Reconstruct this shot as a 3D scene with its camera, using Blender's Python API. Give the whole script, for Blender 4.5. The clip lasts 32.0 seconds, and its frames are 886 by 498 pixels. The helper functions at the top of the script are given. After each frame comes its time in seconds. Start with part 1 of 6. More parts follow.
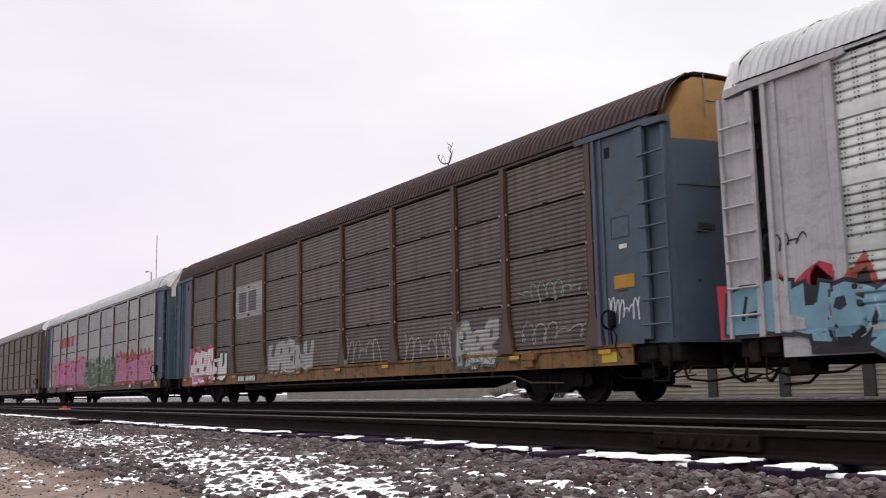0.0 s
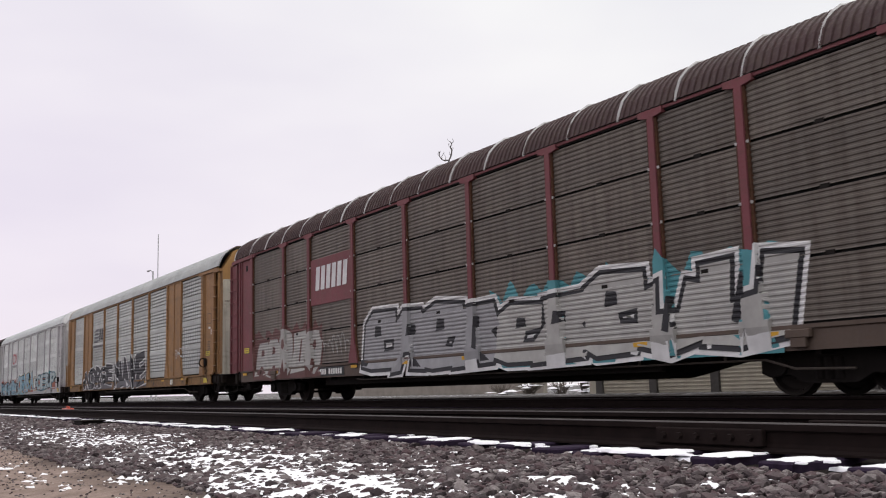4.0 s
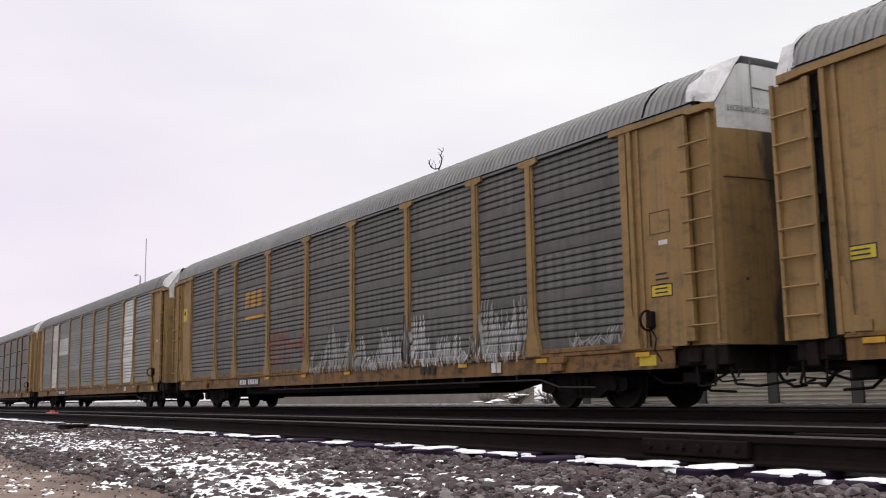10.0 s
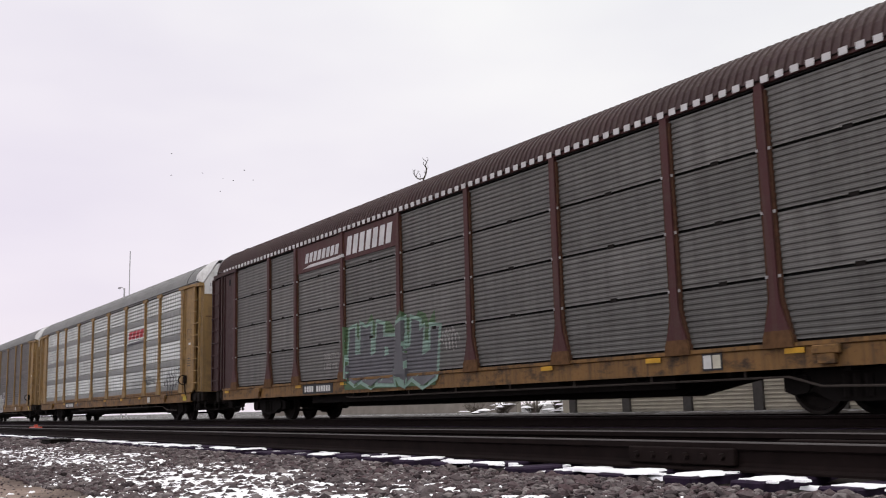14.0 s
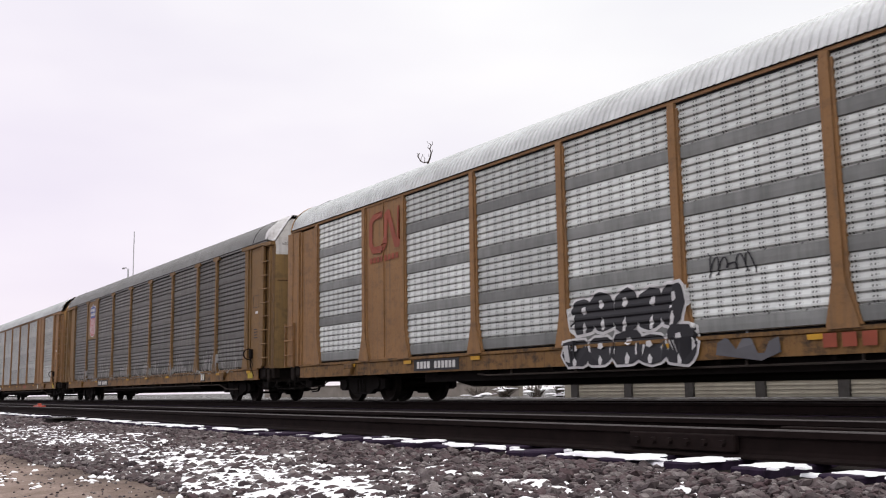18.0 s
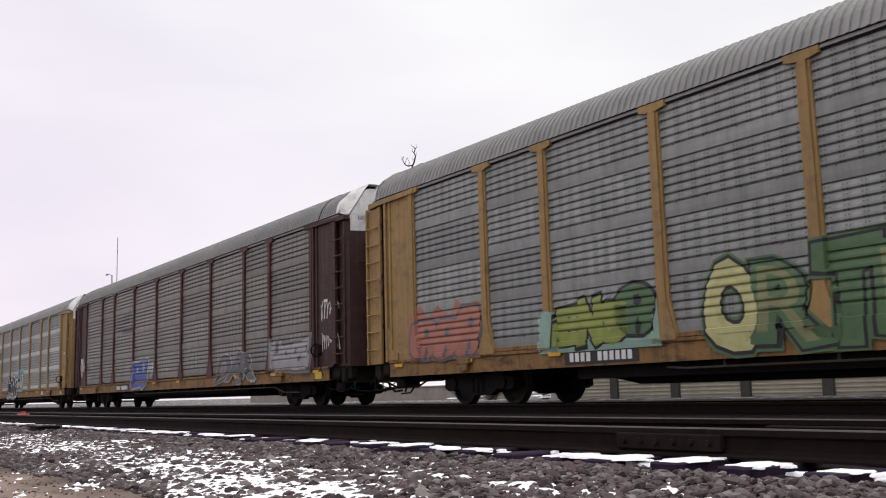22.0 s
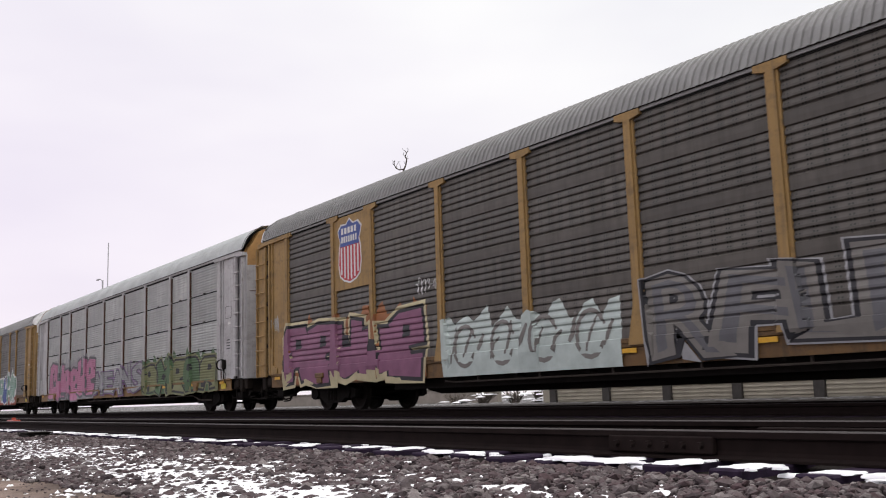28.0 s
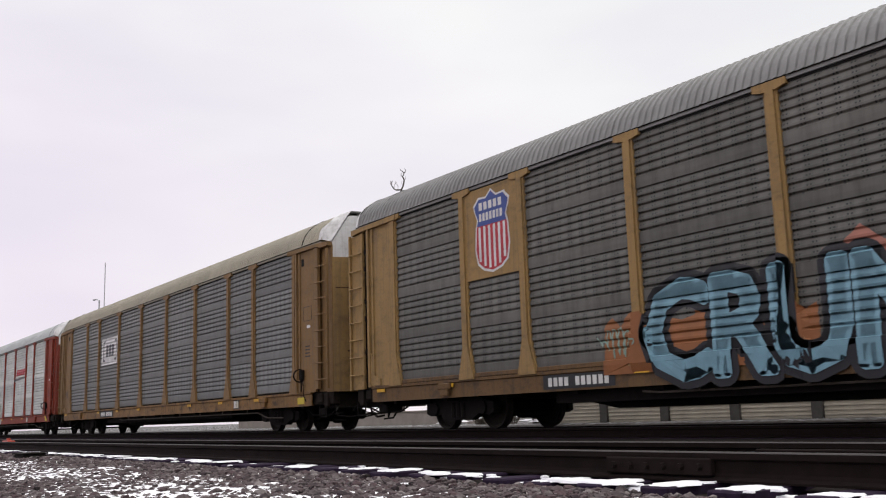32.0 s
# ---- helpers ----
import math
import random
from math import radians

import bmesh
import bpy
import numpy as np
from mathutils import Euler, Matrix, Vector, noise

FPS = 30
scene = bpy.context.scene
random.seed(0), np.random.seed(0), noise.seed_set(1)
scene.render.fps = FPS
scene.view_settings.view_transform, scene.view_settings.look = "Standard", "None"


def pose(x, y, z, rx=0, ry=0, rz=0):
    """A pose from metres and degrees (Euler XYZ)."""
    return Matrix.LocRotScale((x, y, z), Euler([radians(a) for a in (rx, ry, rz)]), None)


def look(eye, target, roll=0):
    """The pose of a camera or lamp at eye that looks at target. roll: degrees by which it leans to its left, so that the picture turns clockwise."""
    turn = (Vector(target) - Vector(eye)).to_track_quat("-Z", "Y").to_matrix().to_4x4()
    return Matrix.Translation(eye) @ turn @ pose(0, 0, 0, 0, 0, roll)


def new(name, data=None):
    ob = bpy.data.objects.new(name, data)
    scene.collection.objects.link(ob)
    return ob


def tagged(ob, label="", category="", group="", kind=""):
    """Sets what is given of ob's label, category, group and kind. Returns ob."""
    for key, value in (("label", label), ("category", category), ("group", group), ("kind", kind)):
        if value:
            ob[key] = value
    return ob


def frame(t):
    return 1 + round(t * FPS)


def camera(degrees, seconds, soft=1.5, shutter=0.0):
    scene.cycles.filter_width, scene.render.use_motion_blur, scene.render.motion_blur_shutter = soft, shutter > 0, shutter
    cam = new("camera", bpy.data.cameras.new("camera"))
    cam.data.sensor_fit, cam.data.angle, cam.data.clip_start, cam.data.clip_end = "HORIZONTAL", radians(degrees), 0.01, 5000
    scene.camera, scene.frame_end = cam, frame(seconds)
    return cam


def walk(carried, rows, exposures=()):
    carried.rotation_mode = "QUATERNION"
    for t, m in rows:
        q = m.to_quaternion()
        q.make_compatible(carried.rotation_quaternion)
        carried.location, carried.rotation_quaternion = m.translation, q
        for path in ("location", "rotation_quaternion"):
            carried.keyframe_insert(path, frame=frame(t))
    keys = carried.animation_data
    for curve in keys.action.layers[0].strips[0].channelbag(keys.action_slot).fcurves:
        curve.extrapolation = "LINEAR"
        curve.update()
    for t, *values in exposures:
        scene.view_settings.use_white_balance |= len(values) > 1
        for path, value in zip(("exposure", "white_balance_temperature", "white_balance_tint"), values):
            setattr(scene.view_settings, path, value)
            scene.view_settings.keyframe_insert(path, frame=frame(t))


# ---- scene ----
cam = camera(49.01, 32.0, soft=1.1, shutter=0.04)
EYE = 0.266
# seconds, yaw, pitch, roll of a camera that turns a little on the spot
TURNS = [
    (0, 58.25, 8.36, 1.07), (0.5, 58.20, 8.29, 1.16), (1, 58.19, 8.27, 1.26), (1.5, 58.22, 8.27, 1.57),
    (2, 58.42, 8.16, 2.19), (2.5, 58.60, 8.14, 1.96), (3, 58.53, 8.15, 1.86), (3.5, 58.50, 8.16, 1.62),
    (5.5, 58.25, 8.24, 1.53), (6, 58.23, 8.21, 1.49), (6.5, 58.18, 8.21, 1.38), (7, 58.10, 8.24, 1.25),
    (7.5, 58.07, 8.29, 1.32), (8, 58.02, 8.35, 1.53), (8.5, 58.00, 8.39, 1.56), (9, 57.93, 8.43, 1.28),
    (9.5, 57.75, 8.49, 0.83), (10, 57.63, 8.65, 0.87), (10.5, 57.53, 8.75, 0.68), (11, 57.59, 8.73, 1.02),
    (11.5, 57.51, 8.97, 0.71), (12, 57.54, 9.25, 0.47), (12.5, 57.62, 9.44, 0.60), (13, 57.72, 9.36, 0.64),
    (13.5, 57.64, 9.00, 1.34), (14, 56.85, 9.22, 1.47), (14.5, 57.15, 9.49, 1.44), (15, 57.26, 9.06, 1.52),
    (15.5, 56.43, 8.41, 1.21), (17.5, 57.17, 8.27, 1.07), (18, 56.97, 8.27, 0.84), (18.5, 55.81, 8.59, 0.71),
    (19, 55.94, 8.22, 0.81), (19.5, 56.49, 7.70, 0.71), (20, 56.95, 7.31, 0.67), (20.5, 56.81, 7.54, 0.83),
    (21, 56.62, 7.76, 1.20), (21.5, 56.41, 8.10, 1.35), (22, 56.18, 8.44, 1.49), (22.5, 55.95, 8.68, 1.35),
    (23, 55.87, 8.74, 1.38), (23.5, 55.92, 8.73, 1.40), (24, 56.10, 8.72, 1.45), (24.5, 56.85, 8.93, 3.06),
    (25, 58.29, 9.89, 2.67), (25.5, 57.57, 9.36, 1.76), (27.5, 55.24, 8.41, 1.93), (28, 55.73, 8.64, 1.81),
    (28.5, 55.94, 9.25, 1.98), (29, 56.44, 9.51, 1.69), (29.5, 56.32, 9.63, 1.64), (30, 55.91, 9.49, 1.73),
    (30.5, 55.83, 9.61, 1.65), (31, 55.77, 9.81, 1.86), (31.5, 55.62, 9.89, 1.84), (32, 55.56, 9.84, 1.75),
]
# the camera dims its picture a little now and then
EXPOSURES = [(0.0, 0.02), (1.0, -0.04), (2.0, -0.07), (3.2, -0.1), (6.0, 0.06), (9.0, 0.04), (11.0, -0.06), (12.0, -0.06), (13.0, -0.12), (14.0, -0.06), (15.0, -0.06), (17.5, 0.04), (18.0, 0.04), (19.0, -0.05),
             (20.0, 0.0), (21.0, 0.08), (22.0, 0.0), (24.0, 0.0), (25.0, -0.06), (28.0, 0.02), (29.0, -0.02), (30.0, -0.16), (31.0, -0.07), (32.0, -0.06)]
walk(cam, [(t, pose(0, 0, EYE, 90 + pitch, roll, yaw)) for t, yaw, pitch, roll in TURNS], EXPOSURES)


# ---------------------------------------------------------------- world and light
def make_world():
    world = bpy.data.worlds.new("overcast_sky")
    scene.world = world
    world.use_nodes = True
    nt = world.node_tree
    nt.nodes.clear()
    n, k = nt.nodes.new, nt.links.new
    out, bg = n("ShaderNodeOutputWorld"), n("ShaderNodeBackground")
    sky = n("ShaderNodeTexSky")
    sky.sky_type, sky.sun_disc = "NISHITA", False
    sky.sun_elevation, sky.sun_rotation = radians(47), radians(27)
    dim = n("ShaderNodeVectorMath")
    dim.operation, dim.inputs[1].default_value = "SCALE", (0, 0, 0)
    dim.inputs["Scale"].default_value = 0.1
    k(sky.outputs[0], dim.inputs[0])
    co = n("ShaderNodeTexCoord")
    sep = n("ShaderNodeSeparateXYZ")
    k(co.outputs["Generated"], sep.inputs[0])
    # cloud layer: pale near the horizon, three times as bright overhead
    ramp = n("ShaderNodeValToRGB")
    e = ramp.color_ramp.elements
    e[0].position, e[0].color = 0.0, (0.955, 0.89, 0.94, 1)
    e[1].position, e[1].color = 1.0, (2.14, 2.1, 2.06, 1)
    a = e.new(0.16)
    a.color = (0.945, 0.90, 0.955, 1)
    b = e.new(0.42)
    b.color = (0.95, 0.94, 0.96, 1)
    k(sep.outputs[2], ramp.inputs[0])
    no = n("ShaderNodeTexNoise")
    no.inputs["Scale"].default_value, no.inputs["Detail"].default_value = 3.0, 3.0
    st = n("ShaderNodeMapping")
    st.inputs["Scale"].default_value = (1, 1, 3)
    k(co.outputs["Generated"], st.inputs[0])
    k(st.outputs[0], no.inputs["Vector"])
    cl = n("ShaderNodeValToRGB")
    cl.color_ramp.elements[0].position, cl.color_ramp.elements[0].color = 0.3, (0.95, 0.94, 0.97, 1)
    cl.color_ramp.elements[1].position, cl.color_ramp.elements[1].color = 0.7, (1.06, 1.06, 1.04, 1)
    k(no.outputs[0], cl.inputs[0])
    mul = n("ShaderNodeMix")
    mul.data_type, mul.blend_type = "RGBA", "MULTIPLY"
    mul.inputs[0].default_value = 1
    k(ramp.outputs[0], mul.inputs[6])
    k(cl.outputs[0], mul.inputs[7])
    mix = n("ShaderNodeMix")
    mix.data_type = "RGBA"
    mix.inputs[0].default_value = 0.93
    k(dim.outputs[0], mix.inputs[6])
    # lavender haze where the cloud is thick, towards the north-west; thinner and whiter to the other side
    dot = n("ShaderNodeVectorMath")
    dot.operation, dot.inputs[1].default_value = "DOT_PRODUCT", (0.54, 0.84, 0.0)
    k(co.outputs["Generated"], dot.inputs[0])
    tint = n("ShaderNodeValToRGB")
    te = tint.color_ramp.elements
    te[0].position, te[0].color = 0.0, (1.0, 0.968, 1.015, 1)
    te[1].position, te[1].color = 1.0, (1.05, 1.075, 1.035, 1)
    haze = n("ShaderNodeMapRange")
    haze.inputs[1].default_value, haze.inputs[2].default_value = -0.45, 0.4
    k(dot.outputs["Value"], haze.inputs[0])
    k(haze.outputs[0], tint.inputs[0])
    hue = n("ShaderNodeMix")
    hue.data_type, hue.blend_type = "RGBA", "MULTIPLY"
    hue.inputs[0].default_value = 1
    k(mul.outputs[2], hue.inputs[6])
    k(tint.outputs[0], hue.inputs[7])
    k(hue.outputs[2], mix.inputs[7])
    k(mix.outputs[2], bg.inputs[0])
    bg.inputs[1].default_value = 1.0
    k(bg.outputs[0], out.inputs[0])


make_world()
sun = new("sun", bpy.data.lights.new("sun", "SUN"))
sun.data.energy, sun.data.angle, sun.data.color = 0.6, radians(25), (1.0, 0.97, 0.93)
sun.matrix_world = look((25, 50, 60), (0, 10, 0))


# ---------------------------------------------------------------- materials
def graph(name):
    m = bpy.data.materials.new(name)
    m.use_nodes = True
    nt = m.node_tree
    return m, nt, nt.nodes.new, nt.links.new, nt.nodes["Principled BSDF"]


def noise_node(nt, vec, scale, detail=4.0, rough=0.55):
    no = nt.nodes.new("ShaderNodeTexNoise")
    no.inputs["Scale"].default_value = scale
    no.inputs["Detail"].default_value = detail
    no.inputs["Roughness"].default_value = rough
    nt.links.new(vec, no.inputs["Vector"])
    return no.outputs[0]


def stretch(nt, vec, s):
    mp = nt.nodes.new("ShaderNodeMapping")
    mp.inputs["Scale"].default_value = s
    nt.links.new(vec, mp.inputs[0])
    return mp.outputs[0]


def ramp_node(nt, fac, stops):
    r = nt.nodes.new("ShaderNodeValToRGB")
    e = r.color_ramp.elements
    e[0].position, e[0].color = stops[0][0], (*stops[0][1], 1)
    e[1].position, e[1].color = stops[-1][0], (*stops[-1][1], 1)
    for p, c in stops[1:-1]:
        x = e.new(p)
        x.color = (*c, 1)
    nt.links.new(fac, r.inputs[0])
    return r.outputs[0]


def mix_node(nt, fac, a, b, blend="MIX"):
    x = nt.nodes.new("ShaderNodeMix")
    x.data_type, x.blend_type = "RGBA", blend
    for sock, v in ((x.inputs[0], fac), (x.inputs[6], a), (x.inputs[7], b)):
        if isinstance(v, (int, float)):
            sock.default_value = v
        elif isinstance(v, tuple):
            sock.default_value = (*v, 1)
        else:
            nt.links.new(v, sock)
    return x.outputs[2]


def bump_node(nt, height, strength, dist, bsdf):
    b = nt.nodes.new("ShaderNodeBump")
    b.inputs["Strength"].default_value, b.inputs["Distance"].default_value = strength, dist
    nt.links.new(height, b.inputs["Height"])
    nt.links.new(b.outputs[0], bsdf.inputs["Normal"])


def object_seed(nt):
    """Object coordinates shifted by the object's random number, so that alike pieces wear differently."""
    co = nt.nodes.new("ShaderNodeTexCoord")
    oi = nt.nodes.new("ShaderNodeObjectInfo")
    sc = nt.nodes.new("ShaderNodeMath")
    sc.operation, sc.inputs[1].default_value = "MULTIPLY", 37.0
    nt.links.new(oi.outputs["Random"], sc.inputs[0])
    ad = nt.nodes.new("ShaderNodeVectorMath")
    ad.operation = "ADD"
    nt.links.new(co.outputs["Object"], ad.inputs[0])
    nt.links.new(sc.outputs[0], ad.inputs[1])
    return ad.outputs[0], oi.outputs["Random"]


def painted(name, col, dirt=(0.10, 0.075, 0.055), amount=0.5, rough=0.6, metal=0.0, rust=0.25, patch=0.25, soot=0.0):
    """Weathered paint on steel: blotches, rain streaks, a little rust."""
    m, nt, n, k, bs = graph(name)
    v, rnd = object_seed(nt)
    big = noise_node(nt, v, 0.9, 5)
    streak = noise_node(nt, stretch(nt, v, (9, 9, 0.5)), 1.0, 5, 0.65)
    fine = noise_node(nt, v, 22, 4)
    tone = ramp_node(nt, big, [(0.3, tuple(c * 0.86 for c in col)), (0.7, tuple(min(c * 1.1, 1) for c in col))])
    f1 = ramp_node(nt, streak, [(0.48, (0, 0, 0)), (0.78, (amount,) * 3)])
    c1 = mix_node(nt, f1, tone, dirt)
    worn = noise_node(nt, stretch(nt, v, (1, 1, 1.8)), 2.3, 6, 0.7)
    c1 = mix_node(nt, ramp_node(nt, worn, [(0.5, (0, 0, 0)), (0.66, (patch,) * 3)]), c1, tuple(x * 0.7 for x in dirt))
    f2 = ramp_node(nt, fine, [(0.60, (0, 0, 0)), (0.74, (rust,) * 3)])
    c2 = mix_node(nt, f2, c1, (0.13, 0.055, 0.03))
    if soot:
        # darker towards the middle: soot, plus the shade between close wagons put into colour
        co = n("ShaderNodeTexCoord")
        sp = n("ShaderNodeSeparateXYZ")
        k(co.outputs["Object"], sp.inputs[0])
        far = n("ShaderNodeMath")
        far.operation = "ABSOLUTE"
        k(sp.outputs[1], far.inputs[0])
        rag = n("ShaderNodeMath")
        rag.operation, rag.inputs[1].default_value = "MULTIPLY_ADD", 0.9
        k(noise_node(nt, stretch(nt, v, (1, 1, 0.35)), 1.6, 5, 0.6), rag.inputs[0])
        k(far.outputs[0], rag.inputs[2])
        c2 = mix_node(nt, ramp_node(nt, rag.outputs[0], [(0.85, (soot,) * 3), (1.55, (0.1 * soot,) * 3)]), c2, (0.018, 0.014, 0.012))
    bs.inputs["Specular IOR Level"].default_value = 0.35
    k(c2, bs.inputs["Base Color"])
    k(ramp_node(nt, fine, [(0.2, (rough - 0.1,) * 3), (0.8, (min(rough + 0.2, 1),) * 3)]), bs.inputs["Roughness"])
    bs.inputs["Metallic"].default_value = metal
    bump_node(nt, fine, 0.15, 0.004, bs)
    return m


def screen(name, col, dirt, amount=0.55, metal=0.35, rough=0.5, holes=0.0):
    """Galvanised side screen: patchy zinc, grime, and rows of small punched slots."""
    m, nt, n, k, bs = graph(name)
    v, rnd = object_seed(nt)
    big = noise_node(nt, stretch(nt, v, (0.7, 1, 1.6)), 1.3, 5, 0.6)
    streak = noise_node(nt, stretch(nt, v, (4.5, 4.5, 0.45)), 1.0, 5, 0.65)
    fine = noise_node(nt, v, 45, 3)
    tone = ramp_node(nt, big, [(0.28, tuple(c * 0.78 for c in col)), (0.72, tuple(min(1, c * 1.18) for c in col))])
    each = ramp_node(nt, rnd, [(0.0, (0.8, 0.8, 0.8)), (1.0, (1.13, 1.13, 1.13))])
    tone = mix_node(nt, 1.0, tone, each, "MULTIPLY")
    f1 = ramp_node(nt, streak, [(0.42, (0, 0, 0)), (0.75, (amount,) * 3)])
    c1 = mix_node(nt, f1, tone, dirt)
    if holes:
        co = n("ShaderNodeTexCoord")
        sp = n("ShaderNodeSeparateXYZ")
        k(co.outputs["Object"], sp.inputs[0])

        def calc(op, a, b):
            q = n("ShaderNodeMath")
            q.operation = op
            for sock, val in zip(q.inputs, (a, b)):
                if isinstance(val, (int, float)):
                    sock.default_value = val
                else:
                    k(val, sock)
            return q.outputs[0]

        def teeth(axis, start, size, share):
            return calc("LESS_THAN", calc("FRACT", calc("DIVIDE", calc("SUBTRACT", sp.outputs[axis], start), size), 0), share)

        # small slots in columns on the ribs, none on the smooth band, and a row of bolt heads
        slots = calc("MULTIPLY", calc("MULTIPLY", teeth(0, 0.01, 0.058, 0.42), teeth(0, 0.1, 0.29, 0.5)), teeth(2, 0.25, 0.072, 0.42))
        slots = calc("MULTIPLY", slots, calc("GREATER_THAN", sp.outputs[2], 0.25))
        bolts = calc("MULTIPLY", teeth(0, 0.2, 0.66, 0.05), calc("COMPARE", sp.outputs[2], 0.235))
        bolts.node.inputs[1].links[0].from_node.inputs[2].default_value = 0.016
        # the perforated columns read darker than the sheet between them
        c1 = mix_node(nt, calc("MULTIPLY", calc("MULTIPLY", teeth(0, 0.1, 0.29, 0.5), calc("GREATER_THAN", sp.outputs[2], 0.25)), 0.1), c1, (0.02, 0.02, 0.02))
        c1 = mix_node(nt, calc("MAXIMUM", calc("MULTIPLY", slots, holes), calc("MULTIPLY", bolts, 0.8)), c1, (0.015, 0.015, 0.015))
    k(c1, bs.inputs["Base Color"])
    bs.inputs["Metallic"].default_value = metal
    k(ramp_node(nt, big, [(0.2, (rough - 0.08,) * 3), (0.8, (rough + 0.15,) * 3)]), bs.inputs["Roughness"])
    bump_node(nt, fine, 0.12, 0.003, bs)
    return m


def plain(name, col, rough=0.7, metal=0.0, vary=0.25, scale=6.0, bump=0.2, spec=0.4):
    m, nt, n, k, bs = graph(name)
    v, rnd = object_seed(nt)
    a = noise_node(nt, v, scale, 5)
    b = noise_node(nt, v, scale * 9, 3)
    c = ramp_node(nt, a, [(0.25, tuple(x * (1 - vary) for x in col)), (0.75, tuple(min(1, x * (1 + vary)) for x in col))])
    k(c, bs.inputs["Base Color"])
    bs.inputs["Metallic"].default_value = metal
    bs.inputs["Roughness"].default_value = rough
    bs.inputs["Specular IOR Level"].default_value = spec
    bump_node(nt, b, bump, 0.004, bs)
    return m

TAN = painted("tan_paint", (0.290, 0.182, 0.067), amount=0.65, patch=0.4)
TAN_BROWN = painted("brownish_tan_paint", (0.27, 0.145, 0.058), amount=0.6, rust=0.4, patch=0.35)
TAN_DULL = painted("dull_tan_paint", (0.20, 0.115, 0.042), amount=0.6, rust=0.4)
SILL_DARK = painted("dark_rusty_sill", (0.13, 0.072, 0.026), dirt=(0.035, 0.025, 0.02), amount=0.7, rust=0.6, patch=0.6)
SILL_TAN = painted("grimy_tan_sill", (0.21, 0.112, 0.035), dirt=(0.036, 0.025, 0.018), amount=0.85, rust=0.7, patch=0.85)
FOLD = plain("folded_seam", (0.22, 0.22, 0.215), 0.7)
WHITE = painted("white_paint", (0.62, 0.62, 0.62), amount=0.35, rust=0.1)
MAROON_DARK = painted("dark_maroon_paint", (0.036, 0.011, 0.012), amount=0.4)
MAROON = painted("maroon_paint", (0.064, 0.018, 0.019), amount=0.4)
PINK = painted("faded_red_paint", (0.155, 0.043, 0.052), amount=0.45)
BROWN = painted("brown_paint", (0.085, 0.06, 0.047), amount=0.6)
BLUE = painted("slate_blue_paint", (0.065, 0.10, 0.135), amount=0.5)
ORANGE = painted("orange_red_paint", (0.215, 0.027, 0.010), amount=0.35)
SILVERP = painted("silver_white_paint", (0.44, 0.435, 0.44), amount=0.4, metal=0.1)
GOLD = painted("orange_tan_paint", (0.36, 0.20, 0.07), amount=0.3)
# door copies of the wagon paints, darkened by soot and painted shade between wagons
DOOR_TAN = painted("soot_shaded_tan_door", (0.290, 0.182, 0.067), amount=0.65, patch=0.4, soot=0.9)
DOOR_BROWN = painted("soot_shaded_brownish_door", (0.27, 0.145, 0.058), amount=0.6, rust=0.4, patch=0.35, soot=0.85)
DOOR_ORANGE = painted("soot_shaded_orange_door", (0.215, 0.027, 0.010), amount=0.35, soot=0.9)
PIPE = plain("dusty_pipe", (0.075, 0.062, 0.052), 0.8, 0.1)
BLACKP = plain("black_stencil", (0.02, 0.02, 0.022), 0.6)
UNDER = plain("grimy_black_steel", (0.012, 0.010, 0.009), 0.9, 0.0, spec=0.15)
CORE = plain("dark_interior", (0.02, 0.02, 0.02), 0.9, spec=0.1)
WHEEL = plain("wheel_steel", (0.018, 0.014, 0.012), 0.8, 0.0, spec=0.2)
LETTER = plain("white_stencil", (0.62, 0.62, 0.60), 0.7, vary=0.15)
SIGN_YELLOW = plain("yellow_sign_paint", (0.52, 0.40, 0.03), 0.55, vary=0.15)
YELLOW = plain("yellow_marking", (0.55, 0.30, 0.02), 0.55, vary=0.2)
CREAM = plain("cream_label", (0.55, 0.52, 0.42), 0.6)
GREY_SCREEN = screen("grey_screen", (0.235, 0.245, 0.235), (0.08, 0.09, 0.08), holes=0.7)
FINE_GREY = screen("fine_grey_screen", (0.19, 0.195, 0.188), (0.075, 0.085, 0.075))
WORN_GREY = screen("worn_grey_screen", (0.16, 0.165, 0.16), (0.06, 0.065, 0.06), holes=1.0)
BAND_GREY = screen("perforated_grey_screen", (0.225, 0.235, 0.22), (0.085, 0.092, 0.08), holes=1.0)
DARK_SCREEN = screen("dark_screen", (0.12, 0.117, 0.106), (0.036, 0.032, 0.027), amount=0.65, holes=1.0)
BROWN_SCREEN = screen("grimy_brown_screen", (0.125, 0.107, 0.09), (0.045, 0.031, 0.024), amount=0.7, metal=0.2)
BROWN_BAND = screen("brown_perforated_screen", (0.088, 0.079, 0.069), (0.03, 0.026, 0.021), amount=0.7, metal=0.2, holes=1.0)
SILVER_SCREEN = screen("silver_screen", (0.42, 0.44, 0.42), (0.18, 0.19, 0.175), amount=0.4, holes=0.95)
SILVER_FINE = screen("silver_fine_screen", (0.40, 0.415, 0.405), (0.17, 0.18, 0.17), amount=0.4)
WARM_SCREEN = screen("warm_grey_screen", (0.185, 0.178, 0.16), (0.066, 0.062, 0.052), amount=0.55, holes=1.0)
MID_SCREEN = screen("greenish_grey_screen", (0.172, 0.175, 0.16), (0.06, 0.062, 0.054), amount=0.6, holes=1.0)
UMBER_SCREEN = screen("brownish_dark_screen", (0.098, 0.09, 0.08), (0.036, 0.031, 0.026), amount=0.65, holes=1.0)
DULL_FINE = screen("dull_fine_screen", (0.15, 0.148, 0.138), (0.06, 0.056, 0.05))
